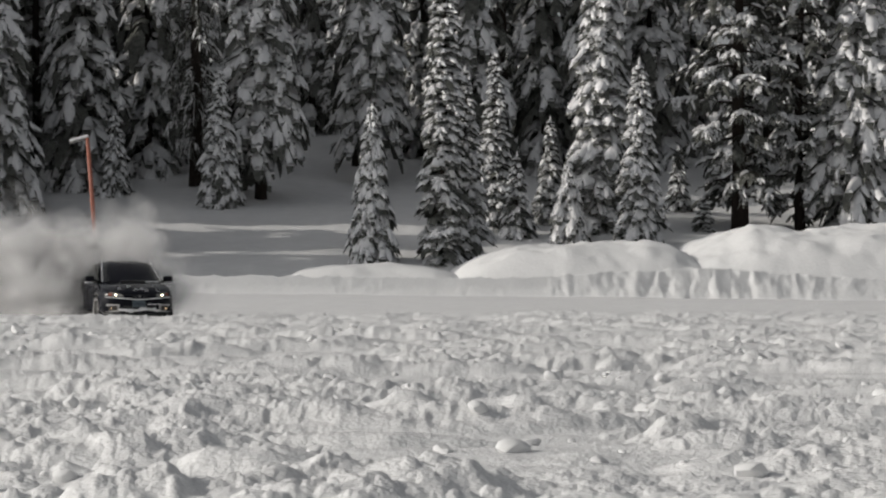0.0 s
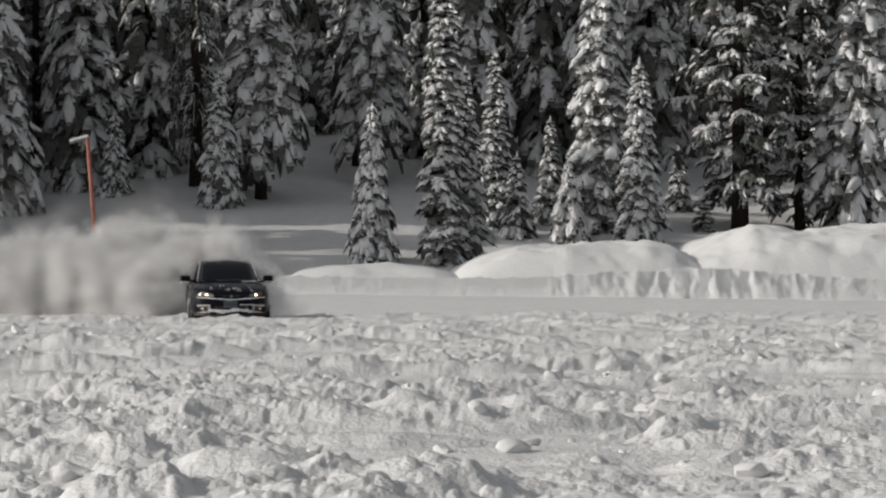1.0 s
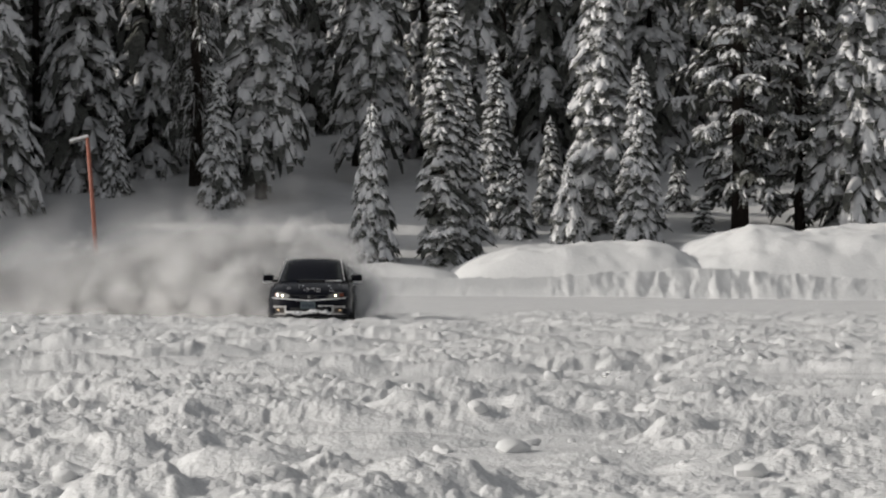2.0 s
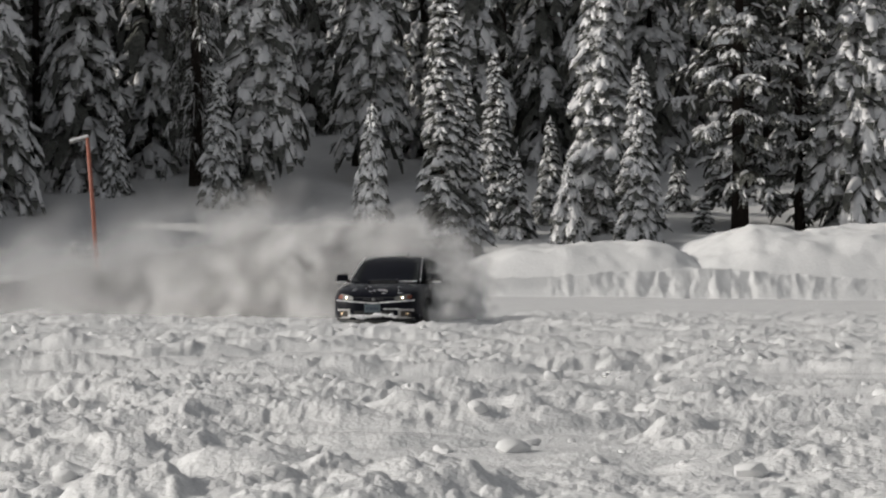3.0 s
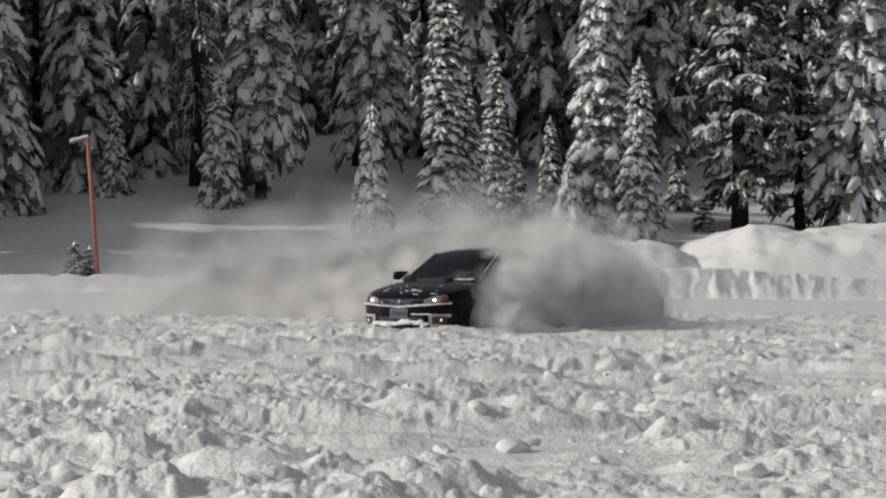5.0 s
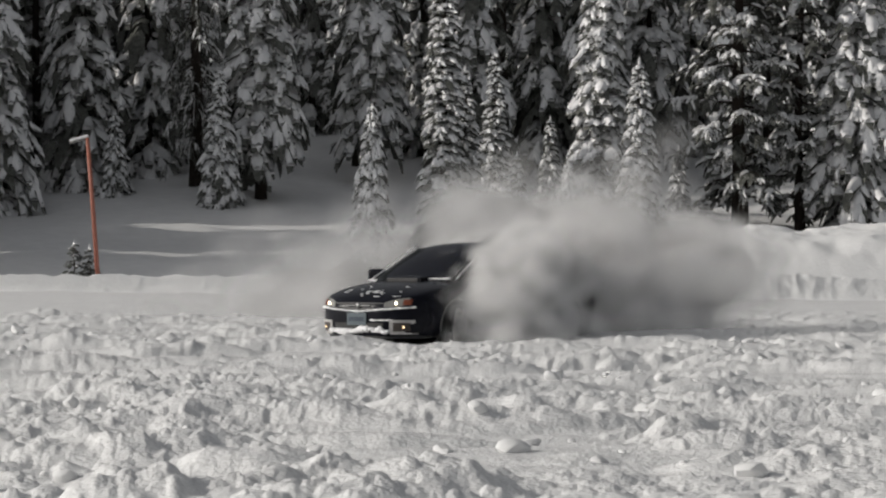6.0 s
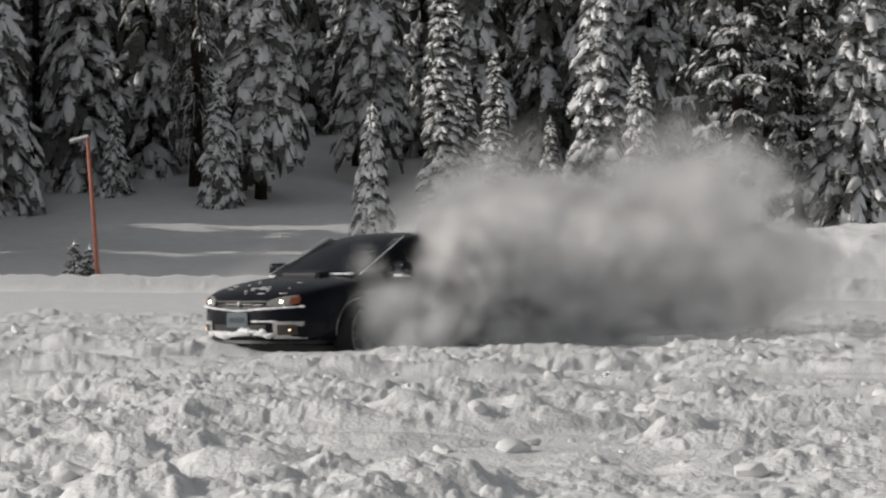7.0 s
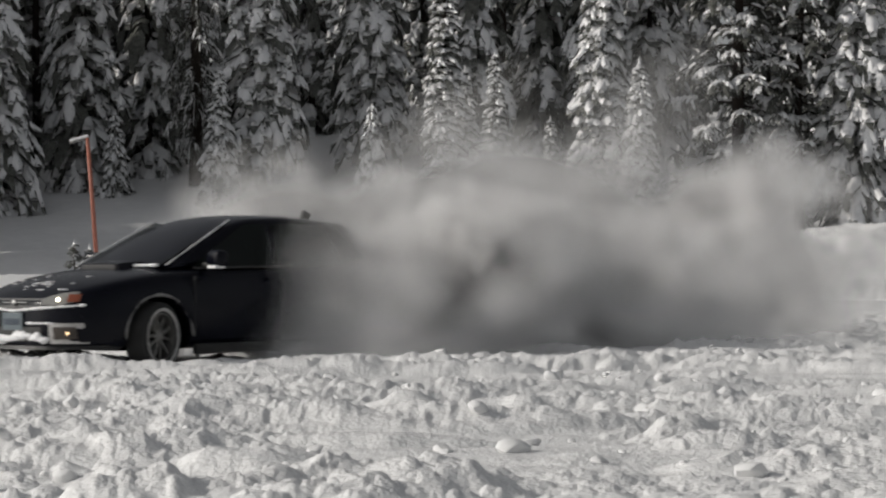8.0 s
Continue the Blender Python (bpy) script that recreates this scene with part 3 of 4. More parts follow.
# ---------------------------------------------------------------- car
def half_loft(stations, mirror=True):
    """A closed shell through half profiles [(x, [(y, z), ...])], mirrored across y = 0."""
    bm = bmesh.new()
    rows = []
    for x, prof in stations:
        right = [bm.verts.new((x, y, z)) for y, z in prof]
        left = [bm.verts.new((x, -y, z)) for y, z in prof if abs(y) > 1e-6]
        ring = right + left[::-1]
        rows.append(ring)
    for a, b in zip(rows, rows[1:]):
        n = len(a)
        for k in range(n):
            bm.faces.new((a[k], a[(k + 1) % n], b[(k + 1) % n], b[k]))
    bm.faces.new(rows[0])
    bm.faces.new(rows[-1][::-1])
    bmesh.ops.recalc_face_normals(bm, faces=bm.faces)
    return bm


def body_station(x, zb, zt, w, crown=0.03, tuck=0.0):
    """Half profile of the lower body at x: floor, sill, flank, shoulder, deck."""
    h = zt - zb
    return (x, [(0, zb), (w * 0.86, zb), (w * (0.965 - tuck), zb + 0.06 * h + 0.02), (w, zb + 0.30 * h), (w * 1.0, zb + 0.55 * h), (w * 0.985, zb + 0.76 * h),
                (w * 0.93, zt - 0.05 * h), (w * 0.84, zt + 0.004), (w * 0.45, zt + crown * 0.8), (0, zt + crown)])


def build_car():
    car = new("car")
    stations = [body_station(*s) for s in (
        (-2.20, 0.34, 0.95, 0.70, 0.01), (-2.15, 0.27, 1.00, 0.80, 0.015), (-2.02, 0.24, 1.04, 0.85, 0.02), (-1.75, 0.22, 1.05, 0.885, 0.02),
        (-1.31, 0.20, 1.03, 0.895, 0.02), (-0.75, 0.19, 0.97, 0.885, 0.02), (0.0, 0.19, 0.95, 0.88, 0.02), (0.55, 0.19, 0.95, 0.882, 0.03),
        (0.95, 0.19, 0.945, 0.89, 0.045), (1.31, 0.19, 0.915, 0.90, 0.06), (1.62, 0.20, 0.875, 0.895, 0.065), (1.85, 0.22, 0.83, 0.865, 0.06),
        (2.01, 0.24, 0.79, 0.80, 0.05), (2.13, 0.245, 0.75, 0.69, 0.04), (2.22, 0.25, 0.71, 0.55, 0.02), (2.28, 0.26, 0.67, 0.40, 0.01), (2.295, 0.28, 0.64, 0.30, 0.005))]
    body = part("body", half_loft(stations), PAINT, car, "glossy near-black painted shell")
    # wheel wells, cut through the flanks
    cut = bmesh.new()
    for x in (1.31, -1.31):
        for y in (0.86, -0.86):
            bmesh.ops.create_cone(cut, cap_ends=True, segments=40, radius1=0.375, radius2=0.375, depth=0.56, matrix=pose(x, y, 0.33, 90))
    tool_mesh = bpy.data.meshes.new("well")
    cut.to_mesh(tool_mesh)
    cut.free()
    tool = bpy.data.objects.new("well", tool_mesh)
    scene.collection.objects.link(tool)
    sub = body.modifiers.new("round", "SUBSURF")
    sub.levels = sub.render_levels = 2
    mod = body.modifiers.new("wells", "BOOLEAN")
    mod.operation, mod.object, mod.solver = "DIFFERENCE", tool, "EXACT"
    body.data.materials.append(TRIM)
    deps = bpy.context.evaluated_depsgraph_get()
    final = bpy.data.meshes.new_from_object(body.evaluated_get(deps))
    body.modifiers.clear()
    body.data = final
    bpy.data.objects.remove(tool)
    smooth(body, 40)
    shape = BVHTree.FromPolygons([v.co.copy() for v in final.vertices], [tuple(p.vertices) for p in final.polygons])

    def nose(y, z):
        """Where the shell's front lies at that width and height."""
        hit = shape.ray_cast(Vector((4, y, z)), Vector((-1, 0, 0)))[0]
        return max(hit.x, 1.55) if hit else 1.55

    def flank(x, z):
        return shape.ray_cast(Vector((x, 3, z)), Vector((0, -1, 0)))[0].y

    def hood_top(x, y):
        return shape.ray_cast(Vector((x, y, 3)), Vector((0, 0, -1)))[0].z
    # cabin: pillars and roof as a shell, panes laid on it
    def cabin(x, z, w, zl, wl):
        return (x, [(0, zl), (wl, zl), (w + (wl - w) * 0.45, zl + (z - zl) * 0.5), (w, z - 0.05), (w * 0.90, z - 0.01), (w * 0.5, z + 0.015), (0, z + 0.022)])
    shell = [cabin(*s) for s in ((-1.95, 1.07, 0.50, 1.00, 0.66), (-1.60, 1.27, 0.53, 0.98, 0.72), (-1.20, 1.405, 0.56, 0.96, 0.755), (-0.60, 1.455, 0.60, 0.94, 0.77), (-0.05, 1.450, 0.61, 0.94, 0.775),
                                 (0.20, 1.405, 0.60, 0.94, 0.77), (0.60, 1.235, 0.63, 0.94, 0.765), (1.02, 1.02, 0.66, 0.94, 0.74), (1.14, 0.96, 0.64, 0.93, 0.68))]
    roof = part("cabin_roof", half_loft(shell), PAINT, car, "dark painted roof and pillars")
    m = roof.modifiers.new("round", "SUBSURF")
    m.levels = m.render_levels = 2
    smooth(roof)

    def pane(name, pts, thick=0.012, mat=GLASS, label="", bulge=0.0):
        """A slightly bowed slab through four corners."""
        bm = bmesh.new()
        a, b, c, d = [Vector(p) for p in pts]
        nrm = (b - a).cross(d - a).normalized()
        n = 8
        grid = [[bm.verts.new((a.lerp(b, i / n)).lerp(d.lerp(c, i / n), j / n) + nrm * bulge * math.sin(math.pi * i / n) ** 0.7) for i in range(n + 1)] for j in range(n + 1)]
        for j in range(n):
            for i in range(n):
                bm.faces.new((grid[j][i], grid[j][i + 1], grid[j + 1][i + 1], grid[j + 1][i]))
        bmesh.ops.solidify(bm, geom=bm.faces[:], thickness=thick)
        return smooth(part(name, bm, mat, car, label), 40)

    pane("windshield", [(1.12, 0.64, 0.985), (1.12, -0.64, 0.985), (0.245, -0.545, 1.405), (0.245, 0.545, 1.405)][::-1], 0.012, GLASS, "dark tinted windshield", -0.05)
    pane("rear_window", [(-1.28, 0.47, 1.385), (-1.28, -0.47, 1.385), (-1.88, -0.50, 1.115), (-1.88, 0.50, 1.115)], 0.012, GLASS, "dark rear window", 0.02)
    for s in (1, -1):
        for x0, x1, t0, t1 in ((0.86, -0.16, 0.10, -0.16), (-0.24, -1.02, -0.24, -0.92), (-1.08, -1.45, -0.98, -1.10)):
            zt = 1.37 if x1 > -1.05 else 1.33
            pane("side_window", [(x0, s * 0.782, 0.965), (x1, s * 0.782, 0.965), (t1, s * 0.632, zt), (t0, s * 0.632, zt)], 0.01, GLASS, "dark side glass")
        part("window_sill_trim", box((2.3, 0.014, 0.02), (-0.3, s * 0.80, 0.958), 0.004), TRIM, car)
        for x in (0.90, -0.20):
            part("door_seam", box((0.010, 0.012, 0.56), (x, s * (flank(x, 0.62) - 0.002), 0.60), 0.002), TRIM, car)
        part("side_skirt", box((1.8, 0.05, 0.10), (0, s * 0.862, 0.20), 0.02), TRIM, car)
        for x in (-0.10, -0.95):
            part("door_handle", box((0.22, 0.045, 0.035), (x, s * (flank(x, 0.84) + 0.012), 0.84), 0.014), PAINT, car)
        mir = smooth(part("mirror", box((0.14, 0.24, 0.16), (0.68, s * 0.95, 1.04), 0.06, (0, 0, s * -12), 4), PAINT, car, "rounded door mirror"), 50)
        part("mirror_stalk", box((0.06, 0.16, 0.04), (0.70, s * 0.83, 0.985), 0.012), TRIM, mir)
        part("mirror_snow", box((0.11, 0.17, 0.03), (0.705, s * 0.96, 0.965), 0.012, (0, 0, s * -12)), SNOW_TREE, mir, "snow packed under the mirror")
        lamp = smooth(part("headlight", lamp_strip([(nose(s * y, z0) + 0.010, s * y, z0, nose(s * y, z1) + 0.016, z1) for y, z0, z1 in ((0.40, 0.645, 0.70), (0.47, 0.64, 0.725), (0.54, 0.64, 0.745), (0.61, 0.65, 0.755), (0.68, 0.665, 0.76))]), LENS, car, "swept-back clear headlight"), 40)
        part("bulb", disc((nose(s * 0.55, 0.69) + 0.022, s * 0.55, 0.69), 0.017, (1, s * 0.15, 0.1)), LAMP, lamp, "lit headlamp bulb")
        part("indicator", lamp_strip([(nose(s * y, 0.668) + 0.020, s * y, 0.668, nose(s * y, 0.738) + 0.026, 0.738) for y in (0.63, 0.67, 0.71)]), AMBER, lamp, "amber corner indicator")
        fx = nose(s * 0.66, 0.38)
        turn = s * -34
        fog = smooth(part("fog_lamp_bezel", lamp_strip([(nose(s * y, 0.29) + 0.004, s * y, 0.29, nose(s * y, 0.475) + 0.004, 0.475) for y in (0.47, 0.54, 0.61, 0.68, 0.75)]), BEZEL, car, "pale snow-caked fog lamp surround"), 40)
        # no hollow: a strip just proud of the bezel, recess shade in its colour
        part("fog_recess", lamp_strip([(nose(s * y, 0.33) + 0.010, s * y, 0.33, nose(s * y, 0.44) + 0.010, 0.44) for y in (0.52, 0.565, 0.61, 0.655, 0.70)]), SHADED_GRIME, fog, "dirty brown strip, coloured darker for the recess's shade")
        part("fog_bulb", disc((nose(s * 0.64, 0.385) + 0.018, s * 0.64, 0.385), 0.015, (1, s * 0.5, 0)), FOGLAMP, fog, "lit fog lamp")
        part("rear_lamp", box((0.06, 0.26, 0.15), (-2.12, s * 0.64, 0.83), 0.02, (0, 0, s * 18)), AMBER, car, "red rear lamp")
    # front
    ys = [-0.39 + 0.065 * i for i in range(13)]
    grille = part("grille", lamp_strip([(nose(y, 0.60) + 0.004, y, 0.60, nose(y, 0.70) + 0.004, 0.70) for y in ys]), TRIM, car, "dark grille with chrome bar")
    part("grille_bar", lamp_strip([(nose(y, 0.66) + 0.010, y, 0.659, nose(y, 0.67) + 0.010, 0.667) for y in ys[3:-3]]), CHROME, grille, "chrome wing bar")
    part("badge", disc((nose(0, 0.66) + 0.016, 0, 0.66), 0.035, (1, 0, 0.1)), CHROME, grille)
    part("lower_intake", lamp_strip([(nose(y, 0.31) + 0.004, y, 0.31, nose(y, 0.44) + 0.004, 0.44) for y in ys]), TRIM, car)
    part("front_lip", lip_plate(), TRIM, car, "black front splitter")
    px = nose(-0.02, 0.49) + 0.012
    plate = part("number_plate", box((0.015, 0.31, 0.16), (px, -0.02, 0.49), 0.004), PLATE, car, "small blue-grey plate")
    for k in range(6):
        part("plate_bar", box((0.006, 0.028, 0.06), (px + 0.0095, -0.125 + 0.042 * k, 0.487), 0.002), PLATE_INK, plate)
    scoop = smooth(part("hood_scoop", half_loft([(0.78, [(0, 0.98), (0.28, 0.98), (0.27, 1.0), (0, 1.0)]), (1.05, [(0, 0.95), (0.30, 0.94), (0.28, 1.025), (0, 1.035)]),
                                                  (1.30, [(0, 0.93), (0.31, 0.92), (0.29, 1.015), (0, 1.03)]), (1.34, [(0, 0.93), (0.31, 0.92), (0.29, 1.0), (0, 1.015)])]), PAINT, car, "raised hood scoop"), 35)
    part("scoop_mouth", box((0.02, 0.52, 0.045), (1.345, 0, 0.975), 0.008), TRIM, scoop)
    # snow carried on the nose and the glass
    rng = random.Random(3)
    tagged(part("chin_snow", blob_row([(nose(y, 0.335) + 0.005, y, 0.325 + 0.016 * math.sin(9 * y) + 0.03 * rng.random(), 0.035, 0.03 + 0.05 * rng.random(), 0.018 + 0.032 * rng.random() ** 2) for y in [-0.46 + 0.03 * i for i in range(31)]], 3), SNOW_TREE, car, "snow packed along the lower intake"), kind="stuff")
    tagged(part("grille_snow", blob_row([(nose(y, 0.585 + 0.07 * abs(y)) + 0.004, y, 0.585 + 0.07 * abs(y), 0.022, 0.034, 0.013) for y in [-0.74 + 0.035 * i for i in range(43)]], 5), SNOW_TREE, car, "line of snow under grille and headlights"), kind="stuff")
    clots = [(2.14 - 0.42 * rng.random() ** 1.8, -0.45 + 0.95 * rng.random()) for i in range(22)]
    tagged(part("hood_snow", blob_row([(x, y, hood_top(x, y), 0.008 + 0.02 * rng.random(), 0.012 + 0.06 * rng.random() ** 2, 0.006) for x, y in clots], 6), SNOW_TREE, car, "clots of snow on the hood's nose"), kind="stuff")
    tagged(part("bumper_snow", blob_row([(nose(0.2 + 0.02 * k, 0.475) + 0.004, 0.2 + 0.02 * k, 0.475, 0.012, 0.016, 0.012) for k in range(16)], 9), SNOW_TREE, car, "strip of snow on the bumper"), kind="stuff")
    for s in (1, -1):
        v, f = tube([(1.10 - 0.86 * k / 12, s * (0.70 - 0.105 * k / 12), 0.985 + 0.43 * k / 12) for k in range(13)], [(0.004 if s > 0 else 0.006) + 0.003 * rng.random() for k in range(13)], 6)
        part("pillar_snow", mesh_of("pillar_snow", v, f, SNOW_TREE), None, car, "snow along the windshield pillar")
    tagged(part("wiper_snow", blob_row([(1.15, 0.26 + 0.03 * k, 0.985, 0.025, 0.025, 0.016) for k in range(13)], 8), SNOW_TREE, car, "snow at the foot of the windshield"), kind="stuff")
    # rear wing and aerial
    wing = smooth(part("rear_wing", box((0.24, 1.24, 0.030), (-1.92, 0, 1.245), 0.012, (0, 8, 0), 3), PAINT, car, "dark boot-mounted wing"), 40)
    for s in (1, -1):
        part("wing_strut", box((0.16, 0.03, 0.24), (-1.90, s * 0.48, 1.13), 0.01, (0, 14, 0)), PAINT, wing)
        part("wing_end", box((0.26, 0.03, 0.10), (-1.92, s * 0.62, 1.23), 0.012, (0, 8, 0)), PAINT, wing)
    part("aerial", box((0.10, 0.04, 0.13), (-1.22, 0.04, 1.45), 0.015, (0, -25, 0)), TRIM, car, "roof aerial fin")
    wheels = []
    for x in (1.31, -1.31):
        for s in (1, -1):
            wheels.append(build_wheel(car, x, s))
    for s in (1, -1):
        tagged(part("arch_snow", arch(1.31, s), ARCH_DIRT, car, "snow caked round the wheel arch"), kind="stuff")
        tagged(part("arch_snow", arch(-1.31, s), ARCH_DIRT, car, "snow caked round the wheel arch"), kind="stuff")
    tagged(car, "black four-door sports sedan with lit headlights sliding on snow", "car")
    return car, wheels


def disc(at, r, facing):
    bm = bmesh.new()
    q = Vector(facing).to_track_quat("Z", "Y").to_matrix().to_4x4()
    bmesh.ops.create_uvsphere(bm, u_segments=16, v_segments=8, radius=r, matrix=Matrix.Translation(at) @ q @ Matrix.Diagonal((1, 1, 0.45, 1)))
    return bm


def lip_plate():
    """The splitter: a flat blade that follows the nose in plan."""
    bm = bmesh.new()
    rows = []
    for k in range(17):
        y = -0.80 + 0.1 * k
        x = 2.33 - 0.42 * (abs(y) / 0.80) ** 2.4
        rows.append([bm.verts.new((x, y, 0.235)), bm.verts.new((x - 0.01, y, 0.27)), bm.verts.new((x - 0.22, y, 0.275)), bm.verts.new((x - 0.22, y, 0.235))])
    for a, c in zip(rows, rows[1:]):
        for q in range(4):
            bm.faces.new((a[q], a[(q + 1) % 4], c[(q + 1) % 4], c[q]))
    bm.faces.new(rows[0])
    bm.faces.new(rows[-1][::-1])
    return bm


def lamp_strip(rows):
    """A thin shell along the nose through rows (x at foot, y, z of foot, x at top, z of top)."""
    bm = bmesh.new()
    made = []
    for x0, y, z0, x1, z1 in rows:
        made.append([bm.verts.new((x0 + 0.008, y, z0)), bm.verts.new((x1 + 0.008, y, z1)), bm.verts.new((x1 - 0.04, y * 0.99, z1 - 0.002)), bm.verts.new((x0 - 0.04, y * 0.99, z0 + 0.002))])
    for a, b in zip(made, made[1:]):
        for k in range(4):
            bm.faces.new((a[k], a[(k + 1) % 4], b[(k + 1) % 4], b[k]))
    bm.faces.new(made[0])
    bm.faces.new(made[-1][::-1])
    return bm


def blob_row(blobs, seed):
    """Joined lumps of snow: (x, y, z, rx, ry, rz) each."""
    rng = random.Random(seed)
    bm = bmesh.new()
    for x, y, z, a, b, c in blobs:
        k = 0.75 + 0.5 * rng.random()
        got = bmesh.ops.create_icosphere(bm, subdivisions=2, radius=1, matrix=pose(x, y, z, 0, 0, rng.random() * 30) @ Matrix.Diagonal((a * k, b * k, c * k, 1)))
        for v in got["verts"]:
            v.co += Vector((rng.random() - 0.5, rng.random() - 0.5, rng.random() - 0.5)) * 0.3 * min(a, b, c)
    for f in bm.faces:
        f.smooth = True
    return bm


def arch(x, s):
    bm = bmesh.new()
    rng = random.Random(int(x * 10) + s)
    for k in range(30):
        w = math.pi * (0.02 + 0.96 * k / 29)
        bmesh.ops.create_icosphere(bm, subdivisions=1, radius=1, matrix=pose(x + 0.385 * math.cos(w), s * 0.882, 0.33 + 0.385 * math.sin(w), 0, -math.degrees(w), 0)
                                   @ Matrix.Diagonal((0.010 + 0.010 * rng.random(), 0.008, 0.03 + 0.02 * rng.random(), 1)))
    for f in bm.faces:
        f.smooth = True
    return bm


def ring_mesh(profile, segments=40):
    """A solid of revolution about the y axis from (radius, y) pairs."""
    bm = bmesh.new()
    rows = []
    for k in range(segments):
        a = 2 * math.pi * k / segments
        rows.append([bm.verts.new((r * math.cos(a), y, r * math.sin(a))) for r, y in profile])
    n = len(profile)
    for k in range(segments):
        a, b = rows[k], rows[(k + 1) % segments]
        for j in range(n):
            bm.faces.new((a[j], a[(j + 1) % n], b[(j + 1) % n], b[j]))
    return bm


def build_wheel(car, x, s):
    hub = new("wheel")
    hub.parent = car
    hub.matrix_basis = pose(x, s * 0.775, 0.325)
    tyre = smooth(part("tyre", ring_mesh([(0.225, -0.10), (0.29, -0.115), (0.318, -0.10), (0.326, -0.05), (0.326, 0.05), (0.318, 0.10), (0.29, 0.115), (0.225, 0.10)]), RUBBER, hub, "black winter tyre"), 50)
    rim = part("rim", ring_mesh([(0.215, -0.09), (0.235, -0.09), (0.235, 0.095), (0.215, 0.095), (0.200, 0.04)]), ALLOY, hub, "snow-dusted alloy rim")
    smooth(rim, 40)
    for k in range(10):
        part("spoke", box((0.16, 0.025, 0.026), (0.125 * math.cos(k * 0.6283), s * 0.055, 0.125 * math.sin(k * 0.6283)), 0.006, (0, -math.degrees(k * 0.6283), 0)), ALLOY, rim)
    part("hub_cap", disc((0, s * 0.06, 0), 0.06, (0, s, 0)), ALLOY, rim)
    part("brake_disc", ring_mesh([(0.06, -0.01), (0.165, -0.01), (0.165, 0.01), (0.06, 0.01)], 24), CHROME, rim)
    part("sidewall_snow", ring_mesh([(0.240, s * 0.100), (0.268, s * 0.110), (0.268, s * 0.118), (0.240, s * 0.110)], 32), BEZEL, hub, "ring of snow caked on the sidewall")
    return hub


car, wheels = build_car()

# time, x, y, heading
CAR_PATH = [(0.0, -7.79, 55.7, -73.0), (0.8, -5.62, 53.7, -79.3), (1.5, -3.82, 51.3, -84.8), (3.0, -0.95, 45.9, -99.5), (3.5, -0.27, 43.6, -105.8), (4.0, 0.18, 41.4, -111.0),
            (4.5, 0.47, 38.9, -116.0), (5.8, 0.38, 32.3, -125.2), (6.5, -0.20, 29.0, -128.3), (7.0, -0.74, 26.6, -130.0), (7.6, -1.60, 23.85, -132.0), (8.0, -2.29, 22.5, -135.0)]


def hermite(path, t):
    """A smooth curve through rows (t, ...), with easy slopes; goes on straight outside."""
    ts = [p[0] for p in path]
    n = len(ts)

    def slope(i):
        a, b = max(0, i - 1), min(n - 1, i + 1)
        return [(q - p) / (ts[b] - ts[a]) for p, q in zip(path[a][1:], path[b][1:])]
    if t <= ts[0]:
        return [p + m * (t - ts[0]) for p, m in zip(path[0][1:], slope(0))]
    if t >= ts[-1]:
        return [p + m * (t - ts[-1]) for p, m in zip(path[-1][1:], slope(n - 1))]
    i = max(k for k in range(n - 1) if ts[k] <= t)
    h = ts[i + 1] - ts[i]
    u = (t - ts[i]) / h
    m0, m1 = slope(i), slope(i + 1)
    return [(2 * u ** 3 - 3 * u * u + 1) * a + (u ** 3 - 2 * u * u + u) * h * c + (-2 * u ** 3 + 3 * u * u) * b + (u ** 3 - u * u) * h * d
            for a, b, c, d in zip(path[i][1:], path[i + 1][1:], m0, m1)]


# ---------------------------------------------------------------- thrown snow
def puff_mesh(seed, count, radius, disc_size, mat=POWDER):
    """A billow of drifting powder in small soft discs, thick inside and thinning outwards in lobes."""
    r = np.random.RandomState(seed)
    lobes = r.normal(0, 0.38, (12, 3)) * radius
    size = radius * r.uniform(0.30, 0.62, 12)
    pick = r.randint(0, 12, count)
    d = r.normal(0, 1, (count, 3))
    d /= np.linalg.norm(d, axis=1)[:, None]
    rad = np.abs(r.normal(0, 0.62, count)) ** 0.8
    p = lobes[pick] + d * (rad * size[pick])[:, None]
    nrm = np.array([-0.10, -0.90, 0.50]) + r.normal(0, 0.22, (count, 3))
    nrm /= np.linalg.norm(nrm, axis=1)[:, None]
    a = np.cross(nrm, r.normal(0, 1, (count, 3)))
    a /= np.linalg.norm(a, axis=1)[:, None]
    b = np.cross(nrm, a)
    s = disc_size * r.uniform(0.55, 1.45, count)[:, None]
    v = np.stack([p - a * s - b * s, p + a * s - b * s, p + a * s + b * s, p - a * s + b * s], 1).reshape(-1, 3)
    me = bpy.data.meshes.new("snow_puff")
    me.from_pydata(v.tolist(), [], np.arange(count * 4).reshape(-1, 4).tolist())
    uv = me.uv_layers.new(name="disc")
    uv.data.foreach_set("uv", np.tile(np.array([0, 0, 1, 0, 1, 1, 0, 1], float), count))
    me.materials.append(mat)
    me.update()
    return me


SMALL = [puff_mesh(200 + i, 150, 0.50, 0.15, POWDER_DENSE) for i in range(4)]
MIDDLE = [puff_mesh(210 + i, 150, 0.75, 0.20, POWDER_DENSE) for i in range(3)]
BROAD = [puff_mesh(220 + i, 120, 1.0, 0.40) for i in range(5)]
HAZE = [puff_mesh(240 + i, 60, 1.9, 0.85, POWDER_THIN) for i in range(3)]
cloud = tagged(new("powder_cloud"), "billowing cloud of fine powder snow thrown by the tyres", "snow cloud", kind="stuff")
PUFF_KEYS = []


